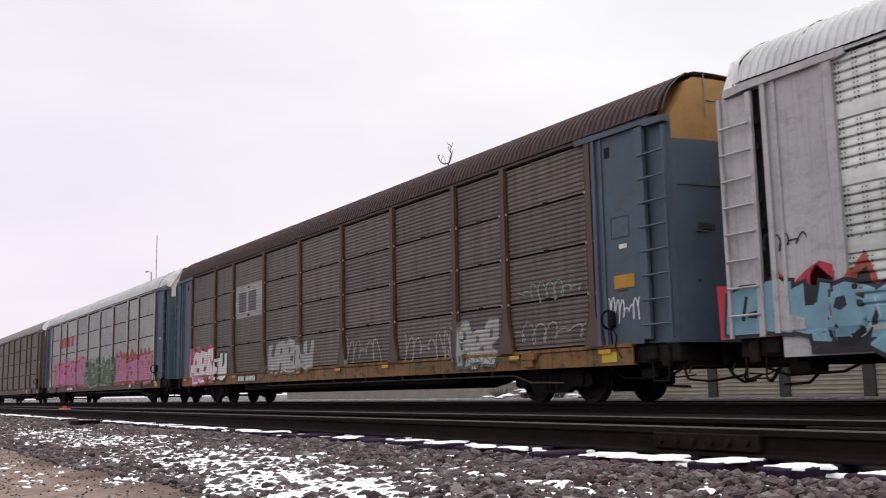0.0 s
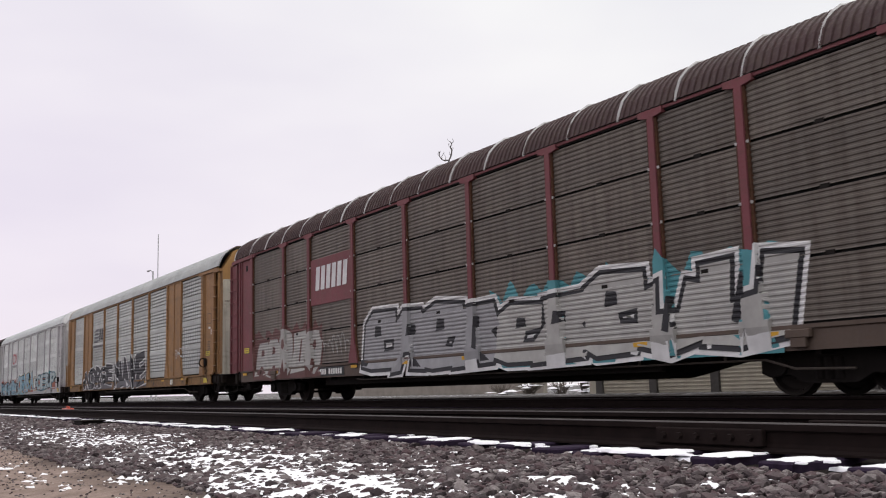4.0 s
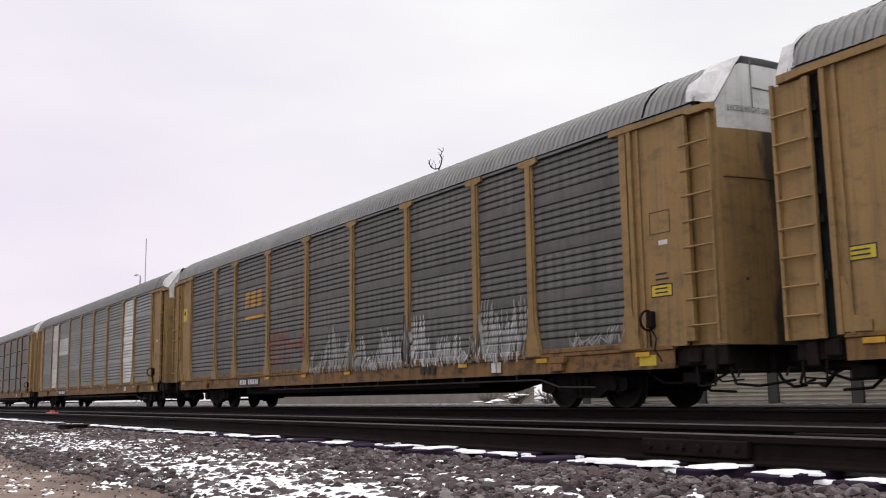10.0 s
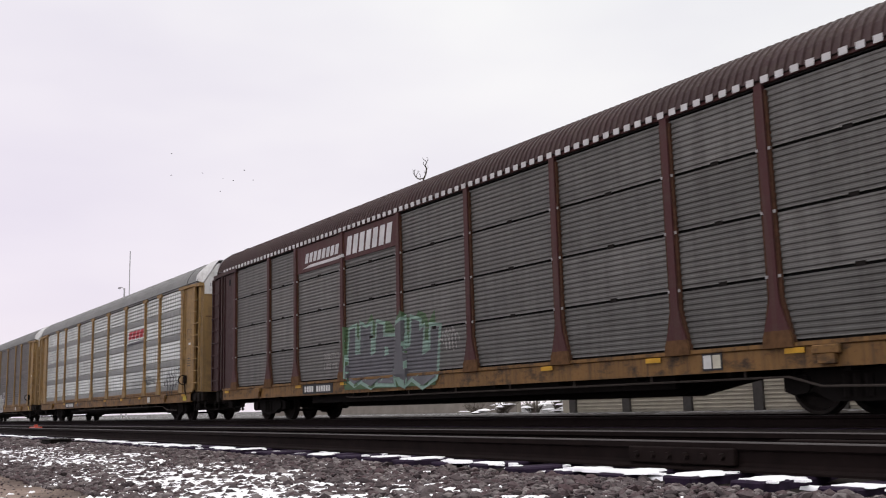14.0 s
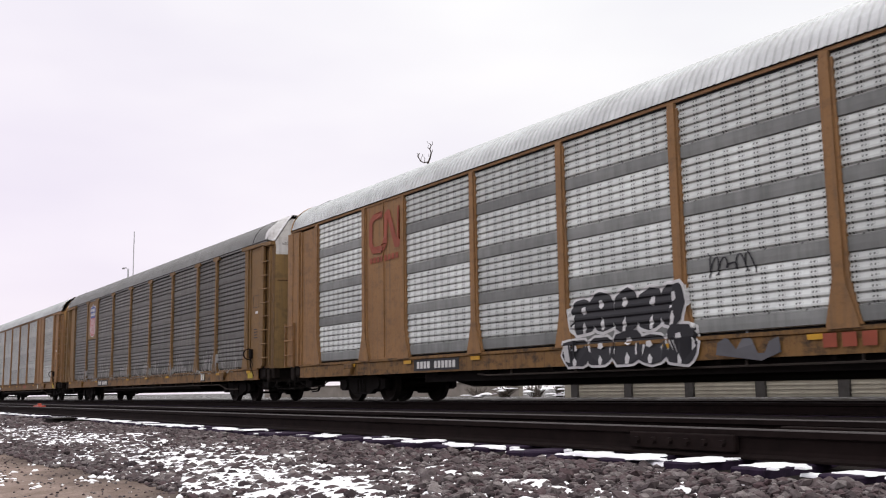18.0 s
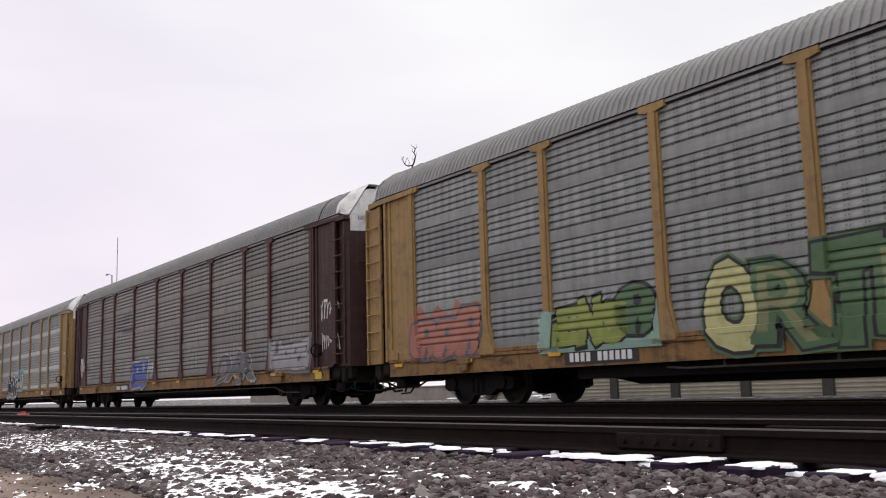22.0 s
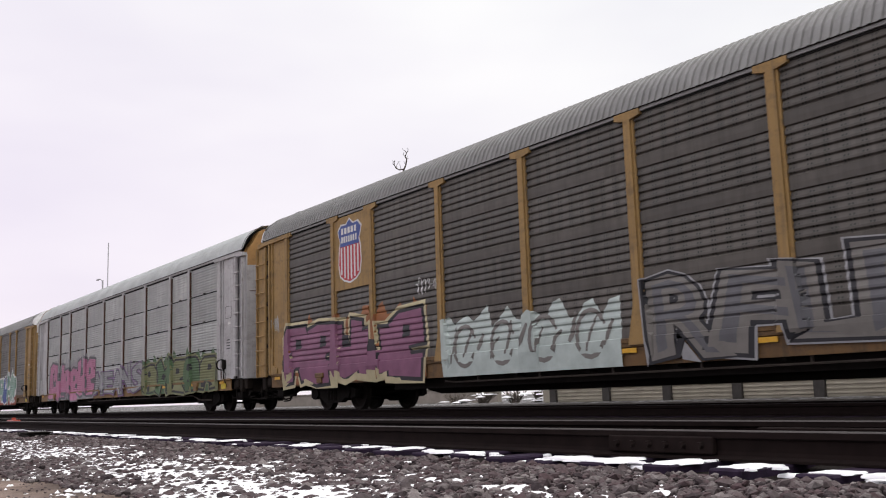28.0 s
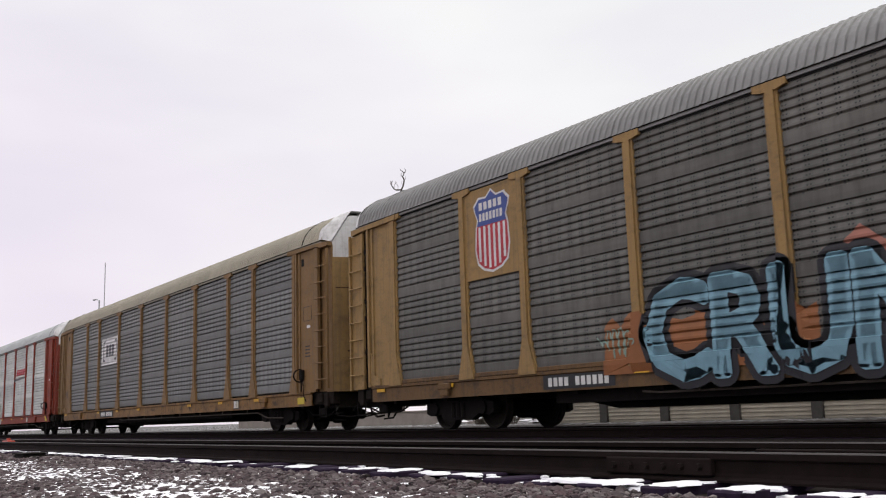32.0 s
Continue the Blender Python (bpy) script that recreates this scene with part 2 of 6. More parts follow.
BRIGHT_SCREEN = screen("bright_screen", (0.60, 0.63, 0.605), (0.27, 0.275, 0.26), amount=0.3, holes=0.95)
ROOF_GREY = screen("galvanised_roof", (0.215, 0.215, 0.213), (0.10, 0.095, 0.09), amount=0.45, metal=0.25)
ROOF_WHITE = screen("pale_roof", (0.52, 0.54, 0.545), (0.25, 0.25, 0.25), amount=0.3, metal=0.2)
ROOF_MAROON = painted("maroon_roof", (0.036, 0.014, 0.015), amount=0.3)
ROOF_BEIGE = screen("beige_roof", (0.30, 0.27, 0.21), (0.14, 0.17, 0.13), amount=0.4, metal=0.1)
GRIME = plain("grimy_brown_steel", (0.016, 0.012, 0.010), 0.9, 0, 0.5, 5, spec=0.15)
FOOT = plain("rusty_post_foot", (0.115, 0.060, 0.028), 0.9, 0, 0.35, 9, spec=0.2)
RUST = plain("rust_edge", (0.07, 0.034, 0.02), 0.9, 0, 0.4, 12, spec=0.2)
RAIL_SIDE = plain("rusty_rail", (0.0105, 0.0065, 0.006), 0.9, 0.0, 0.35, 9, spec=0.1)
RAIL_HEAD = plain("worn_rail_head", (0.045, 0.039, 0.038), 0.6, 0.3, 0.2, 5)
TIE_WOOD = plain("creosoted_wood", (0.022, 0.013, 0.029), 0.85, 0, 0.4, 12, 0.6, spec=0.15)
SNOW = plain("snow", (0.80, 0.80, 0.83), 0.75, 0, 0.05, 4, 0.3)


# ---------------------------------------------------------------- mesh helpers
MESHES = {}


def mesh_of(key, geo, mat, smooth=False):
    """A mesh, made once for each key and material, from (verts, faces)."""
    full = (key, mat.name)
    if full not in MESHES:
        v, f = geo() if callable(geo) else geo
        me = bpy.data.meshes.new(str(key) if isinstance(key, str) else str(key[0]))
        me.from_pydata(v, [], f)
        me.materials.append(mat)
        me.validate()
        if smooth:
            me.shade_smooth()
        MESHES[full] = me
    return MESHES[full]


def part(name, geo, mat, parent, label="", at=(0, 0, 0), key=None, smooth=False):
    me = mesh_of(key if key is not None else (name, len(MESHES)), geo, mat, smooth)
    ob = new(name, me)
    ob.parent = parent
    ob.location = at
    if label:
        tagged(ob, label)
    return ob


def box(x0, x1, y0, y1, z0, z1, c=0.0):
    """A box, with its long edges chamfered by c."""
    if not c:
        v = [(x, y, z) for x in (x0, x1) for y in (y0, y1) for z in (z0, z1)]
        return v, [(0, 1, 3, 2), (4, 6, 7, 5), (0, 4, 5, 1), (2, 3, 7, 6), (0, 2, 6, 4), (1, 5, 7, 3)]
    bm = bmesh.new()
    q = bmesh.ops.create_cube(bm, size=1)
    for p in q["verts"]:
        p.co = ((x0 + x1) / 2 + p.co.x * (x1 - x0), (y0 + y1) / 2 + p.co.y * (y1 - y0), (z0 + z1) / 2 + p.co.z * (z1 - z0))
    bmesh.ops.bevel(bm, geom=bm.edges[:], offset=c, segments=1, affect="EDGES")
    return from_bm(bm)


def from_bm(bm):
    bm.verts.ensure_lookup_table()
    bm.verts.index_update()
    out = [tuple(p.co) for p in bm.verts], [tuple(q.index for q in f.verts) for f in bm.faces]
    bm.free()
    return out


def join(*geos):
    v, f = [], []
    for a, b in geos:
        n = len(v)
        v += a
        f += [tuple(i + n for i in q) for q in b]
    return v, f


def moved(geo, dx=0, dy=0, dz=0, sx=1, sy=1, sz=1):
    flip = sx * sy * sz < 0
    return [(x * sx + dx, y * sy + dy, z * sz + dz) for x, y, z in geo[0]], [q[::-1] if flip else q for q in geo[1]]


def sweep(profile, x0, x1, closed=True):
    """A profile of (y, z) points drawn along x."""
    n = len(profile)
    v = [(x0, y, z) for y, z in profile] + [(x1, y, z) for y, z in profile]
    f = [(i, (i + 1) % n, n + (i + 1) % n, n + i) for i in range(n if closed else n - 1)]
    if closed:
        f += [tuple(range(n))[::-1], tuple(range(n, 2 * n))]
    return v, f


def turned(profile, segs=20, axis="y"):
    """(radius, along) points turned round an axis."""
    v, f, n = [], [], len(profile)
    for s in range(segs):
        a = 2 * math.pi * s / segs
        for r, t in profile:
            p = (r * math.cos(a), t, r * math.sin(a))
            v.append(p if axis == "y" else (t, p[0], p[2]) if axis == "x" else (p[0], p[2], t))
    for s in range(segs):
        for i in range(n - 1):
            a, b = s * n + i, ((s + 1) % segs) * n + i
            f.append((a, b, b + 1, a + 1))
    return v, f


def rod(a, b, r, segs=6):
    """A round bar from a to b."""
    a, b = Vector(a), Vector(b)
    q = (b - a).to_track_quat("Z", "Y")
    v = []
    for p in (a, b):
        for s in range(segs):
            w = 2 * math.pi * s / segs
            v.append(tuple(p + q @ Vector((r * math.cos(w), r * math.sin(w), 0))))
    f = [(i, (i + 1) % segs, segs + (i + 1) % segs, segs + i) for i in range(segs)]
    return v, f + [tuple(range(segs))[::-1], tuple(range(segs, 2 * segs))]


def pipe(points, r, segs=6):
    return join(*[rod(a, b, r, segs) for a, b in zip(points, points[1:])])


def thing(name, label, category, at=(0, 0, 0), group="", kind=""):
    ob = new(name)
    ob.location = at
    return tagged(ob, label, category, group, kind)


# ---------------------------------------------------------------- ground and tracks
NEAR_Y, TRAIN_Y = 5.74, 13.5
rng = np.random.default_rng(4)


def ground_z(x, y):
    """Height of the ground across the tracks: dirt, ballast shoulder, track bed, field."""
    base = float(np.interp(y, [-400, -3, 0.6, 1.5, 4.1, 4.5, 4.95, 5.25, 9, 15.5, 17, 24, 60, 3000],
                           [-0.55, -0.44, -0.40, -0.36, -0.24, -0.238, -0.235, -0.182, -0.18, -0.2, -0.3, -0.10, -0.12, -0.12]))
    if -60 < x < 20 and -6 < y < 5:
        base += 0.03 * noise.noise((x * 0.7, y * 0.9, 0)) + 0.012 * noise.noise((x * 3, y * 3, 5))
    return base


def ground_material():
    m, nt, n, k, bs = graph("trackside_ground")
    co = n("ShaderNodeTexCoord")
    v = co.outputs["Object"]
    sp = n("ShaderNodeSeparateXYZ")
    k(v, sp.inputs[0])
    big, mid, fine = noise_node(nt, v, 0.6, 5), noise_node(nt, v, 5, 5), noise_node(nt, v, 40, 4)
    dirt = ramp_node(nt, mid, [(0.3, (0.17, 0.125, 0.105)), (0.7, (0.29, 0.225, 0.195))])
    dirt = mix_node(nt, ramp_node(nt, fine, [(0.4, (0, 0, 0)), (0.7, (0.6, 0.6, 0.6))]), dirt, (0.12, 0.085, 0.07))
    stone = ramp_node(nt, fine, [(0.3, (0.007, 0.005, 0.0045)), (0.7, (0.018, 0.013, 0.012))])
    wob = n("ShaderNodeMath")
    wob.operation, wob.inputs[1].default_value = "MULTIPLY_ADD", 1.6
    k(big, wob.inputs[0])
    k(sp.outputs[1], wob.inputs[2])
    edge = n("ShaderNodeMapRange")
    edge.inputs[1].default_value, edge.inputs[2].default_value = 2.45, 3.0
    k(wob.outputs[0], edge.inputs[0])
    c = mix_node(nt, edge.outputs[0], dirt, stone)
    far = n("ShaderNodeMapRange")
    far.inputs[1].default_value, far.inputs[2].default_value = 23.5, 25.5
    k(wob.outputs[0], far.inputs[0])
    snow = ramp_node(nt, mid, [(0.5, (0.06, 0.055, 0.05)), (0.66, (0.5, 0.5, 0.52))])
    c = mix_node(nt, far.outputs[0], c, snow)
    k(c, bs.inputs["Base Color"])
    bs.inputs["Roughness"].default_value = 0.95
    bs.inputs["Specular IOR Level"].default_value = 0.12
    bump_node(nt, fine, 0.6, 0.02, bs)
    return m


def make_ground():
    xs = sorted({*np.linspace(-40, 12, 260).round(3), *np.linspace(-400, -40, 60).round(2), -3000, -1500, -800, 12, 30, 80, 200, 800, 3000})
    ys = sorted({*np.linspace(-3, 4.9, 66).round(3), -3000, -400, -60, -12, 4.95, 5.25, 6, 9, 12, 15.5, 16.2, 17, 20, 24, 30, 60, 200, 900, 3000})
    v = [(x, y, ground_z(x, y)) for x in xs for y in ys]
    ny = len(ys)
    f = [(i * ny + j, (i + 1) * ny + j, (i + 1) * ny + j + 1, i * ny + j + 1) for i in range(len(xs) - 1) for j in range(ny - 1)]
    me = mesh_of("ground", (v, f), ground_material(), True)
    tagged(new("ground", me), "brown dirt and dark ballast beside the tracks, snow beyond", "ground", kind="structure")


make_ground()

RAIL = [(-0.075, -0.185), (0.075, -0.185), (0.075, -0.17), (0.02, -0.155), (0.009, -0.13), (0.009, -0.06), (0.036, -0.045),
        (0.036, -0.008), (0.028, 0.0), (-0.028, 0.0), (-0.036, -0.008), (-0.036, -0.045), (-0.009, -0.06), (-0.009, -0.13),
        (-0.02, -0.155), (-0.075, -0.17)]


def make_track(name, y, label, tie_from, tie_to, loose):
    track = thing(name, label, "railway track", (0, y, 0), kind="structure")
    for s in (-0.755, 0.755):
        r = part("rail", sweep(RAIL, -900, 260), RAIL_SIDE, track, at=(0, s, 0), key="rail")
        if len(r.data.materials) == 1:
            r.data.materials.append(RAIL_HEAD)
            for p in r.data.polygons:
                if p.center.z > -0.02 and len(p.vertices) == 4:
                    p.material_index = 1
    tie = box(-0.115, 0.115, -1.3, 1.3, -0.36, -0.186, 0.012)
    spike = join(box(-0.09, 0.09, -0.17, 0.17, -0.188, -0.178))
    joined = []
    x, i = tie_from, 0
    while x > tie_to:
        skew = random.uniform(-0.02, 0.02)
        if i < loose:
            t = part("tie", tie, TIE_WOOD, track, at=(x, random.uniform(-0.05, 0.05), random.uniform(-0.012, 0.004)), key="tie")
            t.rotation_euler = (0, 0, skew)
        else:
            joined.append(moved(tie, x))
        x -= random.uniform(0.5, 0.6)
        i += 1
    if joined:
        tagged(part("far_ties", join(*joined), TIE_WOOD, track, key=name + "ties"), kind="stuff")
    return track


near_track = make_track("track_1", NEAR_Y, "rusty near track on dark wooden ties with snow", 4.0, -150, 150)
far_track = make_track("track_2", TRAIN_Y, "main track with worn bright rail heads under the train", 10, -120, 0)


# ---------------------------------------------------------------- autorack wagons
POSTS = [-12.22, -9.40, -7.42, -4.45, -1.48, 1.48, 4.45, 7.42, 9.40, 12.22]
OUT = 0.33
SIDE, ROWS, ROW0, ROWH = 1.5, 4, 1.10, 0.97
WHEEL_R = 0.457
CARS, WHEELSETS = [], []


def rib_profile(style):
    """(z, proud) points of one screen panel, from its lower edge up."""
    if style == "band":
        h, n, z0 = ROWH - 0.003, 5, 0.25
        pts = [(0, 0.002), (0.016, 0.026), (0.11, 0.029), (0.218, 0.025), (0.24, 0.001)]
        step = (h - z0) / n
        for i in range(n):
            a = z0 + i * step
            pts += [(a, 0.002), (a + step * 0.2, 0.028), (a + step * 0.45, 0.027), (a + step * 0.9, 0.004)]
        return pts + [(h, 0.0)]
    h, n, z0, pts = ROWH - 0.045, 10, 0.015, [(0, 0.016)]
    step = (h - z0) / n
    for i in range(n):
        a = z0 + i * step
        pts += [(a + step * 0.1, 0.004 * (i % 2)), (a + step * 0.4, 0.004 * (i % 2)), (a + step * 0.58, 0.017), (a + step * 0.95, 0.017)]
    return pts + [(h, 0.0)]


def panel_geo(w, style):
    pr = rib_profile(style)
    n = len(pr)
    v = [(x, -p, z) for x in (-w / 2, w / 2) for z, p in pr]
    v += [(x, 0.02, z) for x in (-w / 2, w / 2) for z in (0, pr[-1][0])]
    f = [(i, i + n, i + n + 1, i + 1) for i in range(n - 1)]
    b = 2 * n
    f += [(b, b + 1, b + 3, b + 2), (0, b, b + 2, n), (n - 1, 2 * n - 1, b + 3, b + 1)]
    return v, f


def skin_y(z, style):
    """How far the screens stand proud at a height above the rail."""
    r = (z - ROW0) % ROWH
    pr = rib_profile(style)
    return float(np.interp(r, [a for a, _ in pr], [b for _, b in pr]))


def prism(outline, y0, y1):
    """An outline of (x, z) points, counter-clockwise as seen from -y, given depth from y0 to y1."""
    n = len(outline)
    v = [(x, y0, z) for x, z in outline] + [(x, y1, z) for x, z in outline]
    return v, [tuple(range(n)), tuple(range(n, 2 * n))[::-1]] + [(i, n + i, n + (i + 1) % n, (i + 1) % n) for i in range(n)]


def prism_x(outline, x0, x1):
    """An outline of (y, z) points given depth from x0 to x1."""
    return sweep(outline, x0, x1)


def post_geo(cap, flare=0.26):
    w = 0.075
    o = [(-flare, 1.03), (flare, 1.03), (flare * 0.92, 1.16), (w + 0.02, 1.62), (w, 1.8), (w, 4.9)]
    o += [(w + 0.05, 4.9), (0.3, 4.94), (0.3, 5.045), (-0.3, 5.045), (-0.3, 4.94), (-w - 0.05, 4.9)] if cap else [(w, 5.0), (-w, 5.0)]
    o += [(-w, 4.9), (-w, 1.8), (-w - 0.02, 1.62), (-flare * 0.92, 1.16)]
    return prism(o, -0.065, 0.03)


def arch(y, rise=1.0, base=5.0):
    return min(base + rise * math.sqrt(max(0.0, 1 - (y / 1.53) ** 2)), 5.83 + 0.05 * (1 - (y / 0.85) ** 2) if abs(y) < 0.85 else 9.0)


def roof_geo(x0, x1, pitch=0.158, amp=0.022):
    ys = [-1.53 * math.cos(math.pi * i / 18) for i in range(1, 18)]
    v, f, xs = [], [], []
    x, up = x0, 0
    while x < x1:
        xs += [(x, 0), (x + pitch * 0.5, 0), (x + pitch * 0.58, 1), (x + pitch * 0.92, 1)]
        x += pitch
    xs.append((x1, 0))
    for x, u in xs:
        ring = [(x, -1.548 - u * amp, 5.07)]
        for y in ys:
            s = 1 + u * amp / 1.0
            ring.append((x, y * (1 + u * amp / 1.5), arch(y) + u * amp))
        ring.append((x, 1.548 + u * amp, 5.07))
        v += ring
    n = len(ys) + 2
    for i in range(len(xs) - 1):
        for j in range(n - 1):
            f.append((i * n + j, i * n + j + 1, (i + 1) * n + j + 1, (i + 1) * n + j))
    return v, [q[::-1] for q in f]


def plan_x(y, bulge=0.22):
    return 13.98 + OUT + bulge * (1 - (abs(y) / 1.42) ** 2.2)


def crown(y):
    """Top edge of an end door: a slanting shoulder and a level top."""
    return min(5.80, 4.98 + (1.42 - abs(y)) * 1.66)


def end_door_geo(z0, z1, proud=0.0):
    """One end's pair of curved doors, between two heights; the upper part is cut to the roof's outline."""
    ys = [-1.42, -1.3, -1.15, -1.02, -0.925, -0.75, -0.5, -0.25, 0, 0.25, 0.5, 0.75, 0.925, 1.02, 1.15, 1.3, 1.42]
    v, f = [], []
    for y in ys:
        top = min(z1, crown(y))
        v += [(plan_x(y) + proud, y, z0), (plan_x(y) + proud, y, top), (13.93, y, z0), (13.93, y, top)]
    for i in range(len(ys) - 1):
        a, b = 4 * i, 4 * i + 4
        f += [(a, b, b + 1, a + 1), (a + 1, b + 1, b + 3, a + 3), (a, a + 2, b + 2, b)]
    n = 4 * (len(ys) - 1)
    return v, f + [(0, 1, 3, 2), (n, n + 2, n + 3, n + 1)]


def hood_geo(near):
    """The torn sheet that laps from the top of the doors over the end of the roof; the other end has only a narrow one."""
    rnd = random.Random(8)
    ys = [-1.5, -1.46, -1.38, -1.25, -1.1, -0.95, -0.8, -0.5, -0.2, 0.2, 0.5, 0.8, 0.95, 1.1, 1.25, 1.38, 1.46, 1.5]
    v, f, n = [], [], 18
    for k in range(4):
        for y in ys:
            x = (13.86 + rnd.uniform(-0.1, 0.12), 14.02, 14.2, plan_x(y * 0.95) + 0.02)[k] if near else (13.84 + rnd.uniform(-0.04, 0.04), 13.95, 14.02, 14.06 + rnd.uniform(-0.03, 0.03))[k]
            over = max(arch(y * 1.02) + 0.03, 5.06) if k < 2 or not near else crown(y * 0.947) + 0.02
            v.append((x, y * (1.045, 1.04, 0.99, 0.965)[k], over + (rnd.uniform(-0.02, 0.03) if k == 0 else 0) - (0.07 * (k - 1) if k > 1 and not near else 0)))
    for i in range(3):
        for j in range(n - 1):
            f.append((i * n + j, (i + 1) * n + j, (i + 1) * n + j + 1, i * n + j + 1))
    return v, f


def door_fold_geo():
    """Fold lines and a hand rail on the upper part of one end door."""
    return join(rod((plan_x(-0.72) + 0.006, -0.72, 4.95), (plan_x(-0.72) + 0.006, -0.72, 5.78), 0.012, 4), rod((plan_x(-0.72) + 0.01, -0.72, 5.3), (plan_x(-0.15) + 0.01, -0.15, 5.28), 0.012, 4))


def ladder(car, s, mat, short=False):
    """A ladder at one end: a broad stile, a narrow one and eight rungs; a short one reaches only to the waist."""
    if s > 0:
        stiles, r0, r1 = (box(-0.36, -0.17, -0.09, 0.0, 1.1, 4.88, 0.008), box(0.29, 0.34, -0.08, -0.02, 1.1, 4.8)), -0.3, 0.32
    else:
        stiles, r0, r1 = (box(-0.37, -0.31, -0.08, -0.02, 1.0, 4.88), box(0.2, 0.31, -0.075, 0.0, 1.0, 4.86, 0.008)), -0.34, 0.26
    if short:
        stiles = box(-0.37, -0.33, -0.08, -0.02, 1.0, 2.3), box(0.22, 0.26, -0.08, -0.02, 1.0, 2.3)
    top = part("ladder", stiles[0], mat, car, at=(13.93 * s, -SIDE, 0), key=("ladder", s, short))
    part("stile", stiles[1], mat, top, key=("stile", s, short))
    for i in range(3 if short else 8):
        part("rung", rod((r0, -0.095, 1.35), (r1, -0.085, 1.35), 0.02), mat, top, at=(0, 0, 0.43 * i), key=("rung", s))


def end_panel_geo(w=1.2):
    y, h = -0.012, w / 2
    o = [(-h, -0.07), (-h + 0.09, -0.07), (-h + 0.09, y), (-h + 0.2, y), (-h + 0.2, -0.045), (-h + 0.26, -0.045), (-h + 0.26, y),
         (h - 0.06, y), (h - 0.06, -0.05), (h, -0.05), (h, 0.02), (-h, 0.02)]
    n = len(o)
    v = [(a, b, z) for z in (1.04, 4.93) for a, b in o]
    return v, [tuple(range(n))[::-1], tuple(range(n, 2 * n))] + [(i, (i + 1) % n, n + (i + 1) % n, n + i) for i in range(n)]


def truck_frame_geo():
    side = [(-1.25, 0.36), (-1.1, 0.3), (-0.72, 0.34), (-0.45, 0.2), (0.45, 0.2), (0.72, 0.34), (1.1, 0.3), (1.25, 0.36), (1.25, 0.56),
            (1.0, 0.6), (0.55, 0.72), (0.3, 0.66), (-0.3, 0.66), (-0.55, 0.72), (-1.0, 0.6), (-1.25, 0.56)]
    g = []
    for s in (-1.02, 1.02):
        g.append(prism(side, s - 0.08, s + 0.08))
        for i in (-0.18, 0, 0.18):
            g.append(moved(turned([(0.0, -0.16), (0.08, -0.16), (0.08, 0.16), (0.0, 0.16)], 8, "z"), i, s * 1.06, 0.42))
        for e in (-0.889, 0.889):
            g.append(moved(turned([(0.0, -0.1), (0.14, -0.1), (0.14, 0.1), (0.0, 0.1)], 12, "y"), e, s * 1.03, 0.457))
    g += [box(-0.2, 0.2, -1.05, 1.05, 0.42, 0.66), box(-1.0, -0.75, -0.6, 0.6, 0.25, 0.32), box(0.75, 1.0, -0.6, 0.6, 0.25, 0.32)]
    return join(*g)


def wheelset_geo():
    w = [(0.09, -0.06), (0.14, -0.05), (0.18, 0.02), (0.36, 0.03), (0.4, -0.05), (0.45, -0.05), (WHEEL_R, 0.05), (0.485, 0.065), (0.485, 0.09),
         (0.4, 0.09), (0.36, 0.06), (0.18, 0.05), (0.09, 0.09)]
    g = [moved(turned(w, 24), 0, -0.76), moved(turned(w, 24), 0, 0.76, 0, 1, -1, 1), turned([(0.0, -1.0), (0.075, -1.0), (0.085, 0), (0.075, 1.0), (0.0, 1.0)], 10)]
    return join(*g)


def coupler_geo():
    return join(box(13.3, 14.05, -0.17, 0.17, 0.66, 0.98, 0.02), box(14.0, 14.32, -0.10, 0.10, 0.72, 0.95, 0.03), box(14.26, 14.5, -0.17, 0.13, 0.70, 0.97, 0.05),
                box(13.95, 14.06, -0.45, 0.45, 0.6, 1.02, 0.01))


def hose_geo(s):
    return join(pipe([(14.0, -0.35, 0.62), (14.12, -0.36, 0.46), (14.28, -0.3, 0.34), (14.45, -0.18, 0.37)], 0.028),
                pipe([(13.7, -0.2, 0.58), (14.05, -0.55, 0.60), (14.1, -1.35, 0.62), (14.12, -1.42, 0.5)], 0.017),
                pipe([(13.3, -1.1, 0.6), (13.6, -1.2, 0.44), (14.0, -1.15, 0.47)], 0.014))


SILL = [(-1.5, 0.68), (-1.42, 0.68), (-1.42, 0.71), (-1.47, 0.72), (-1.47, 1.0), (-1.40, 1.03), (-1.40, 1.06), (-1.53, 1.06), (-1.53, 1.0), (-1.5, 0.98)]
TOE = [(-1.35, 0.70), (1.35, 0.70), (1.35, 1.0), (-1.35, 1.0)]


def belly_geo():
    o = [(-13.93, 0.60), (-7.6, 0.60), (-6.2, 0.34), (6.2, 0.34), (7.6, 0.60), (13.93, 0.60), (13.93, 0.8), (-13.93, 0.8)]
    return join(prism(o, -0.38, 0.38), prism([(-7.0, 0.46), (7.0, 0.46), (7.0, 0.70), (-7.0, 0.70)], -1.2, -1.1))


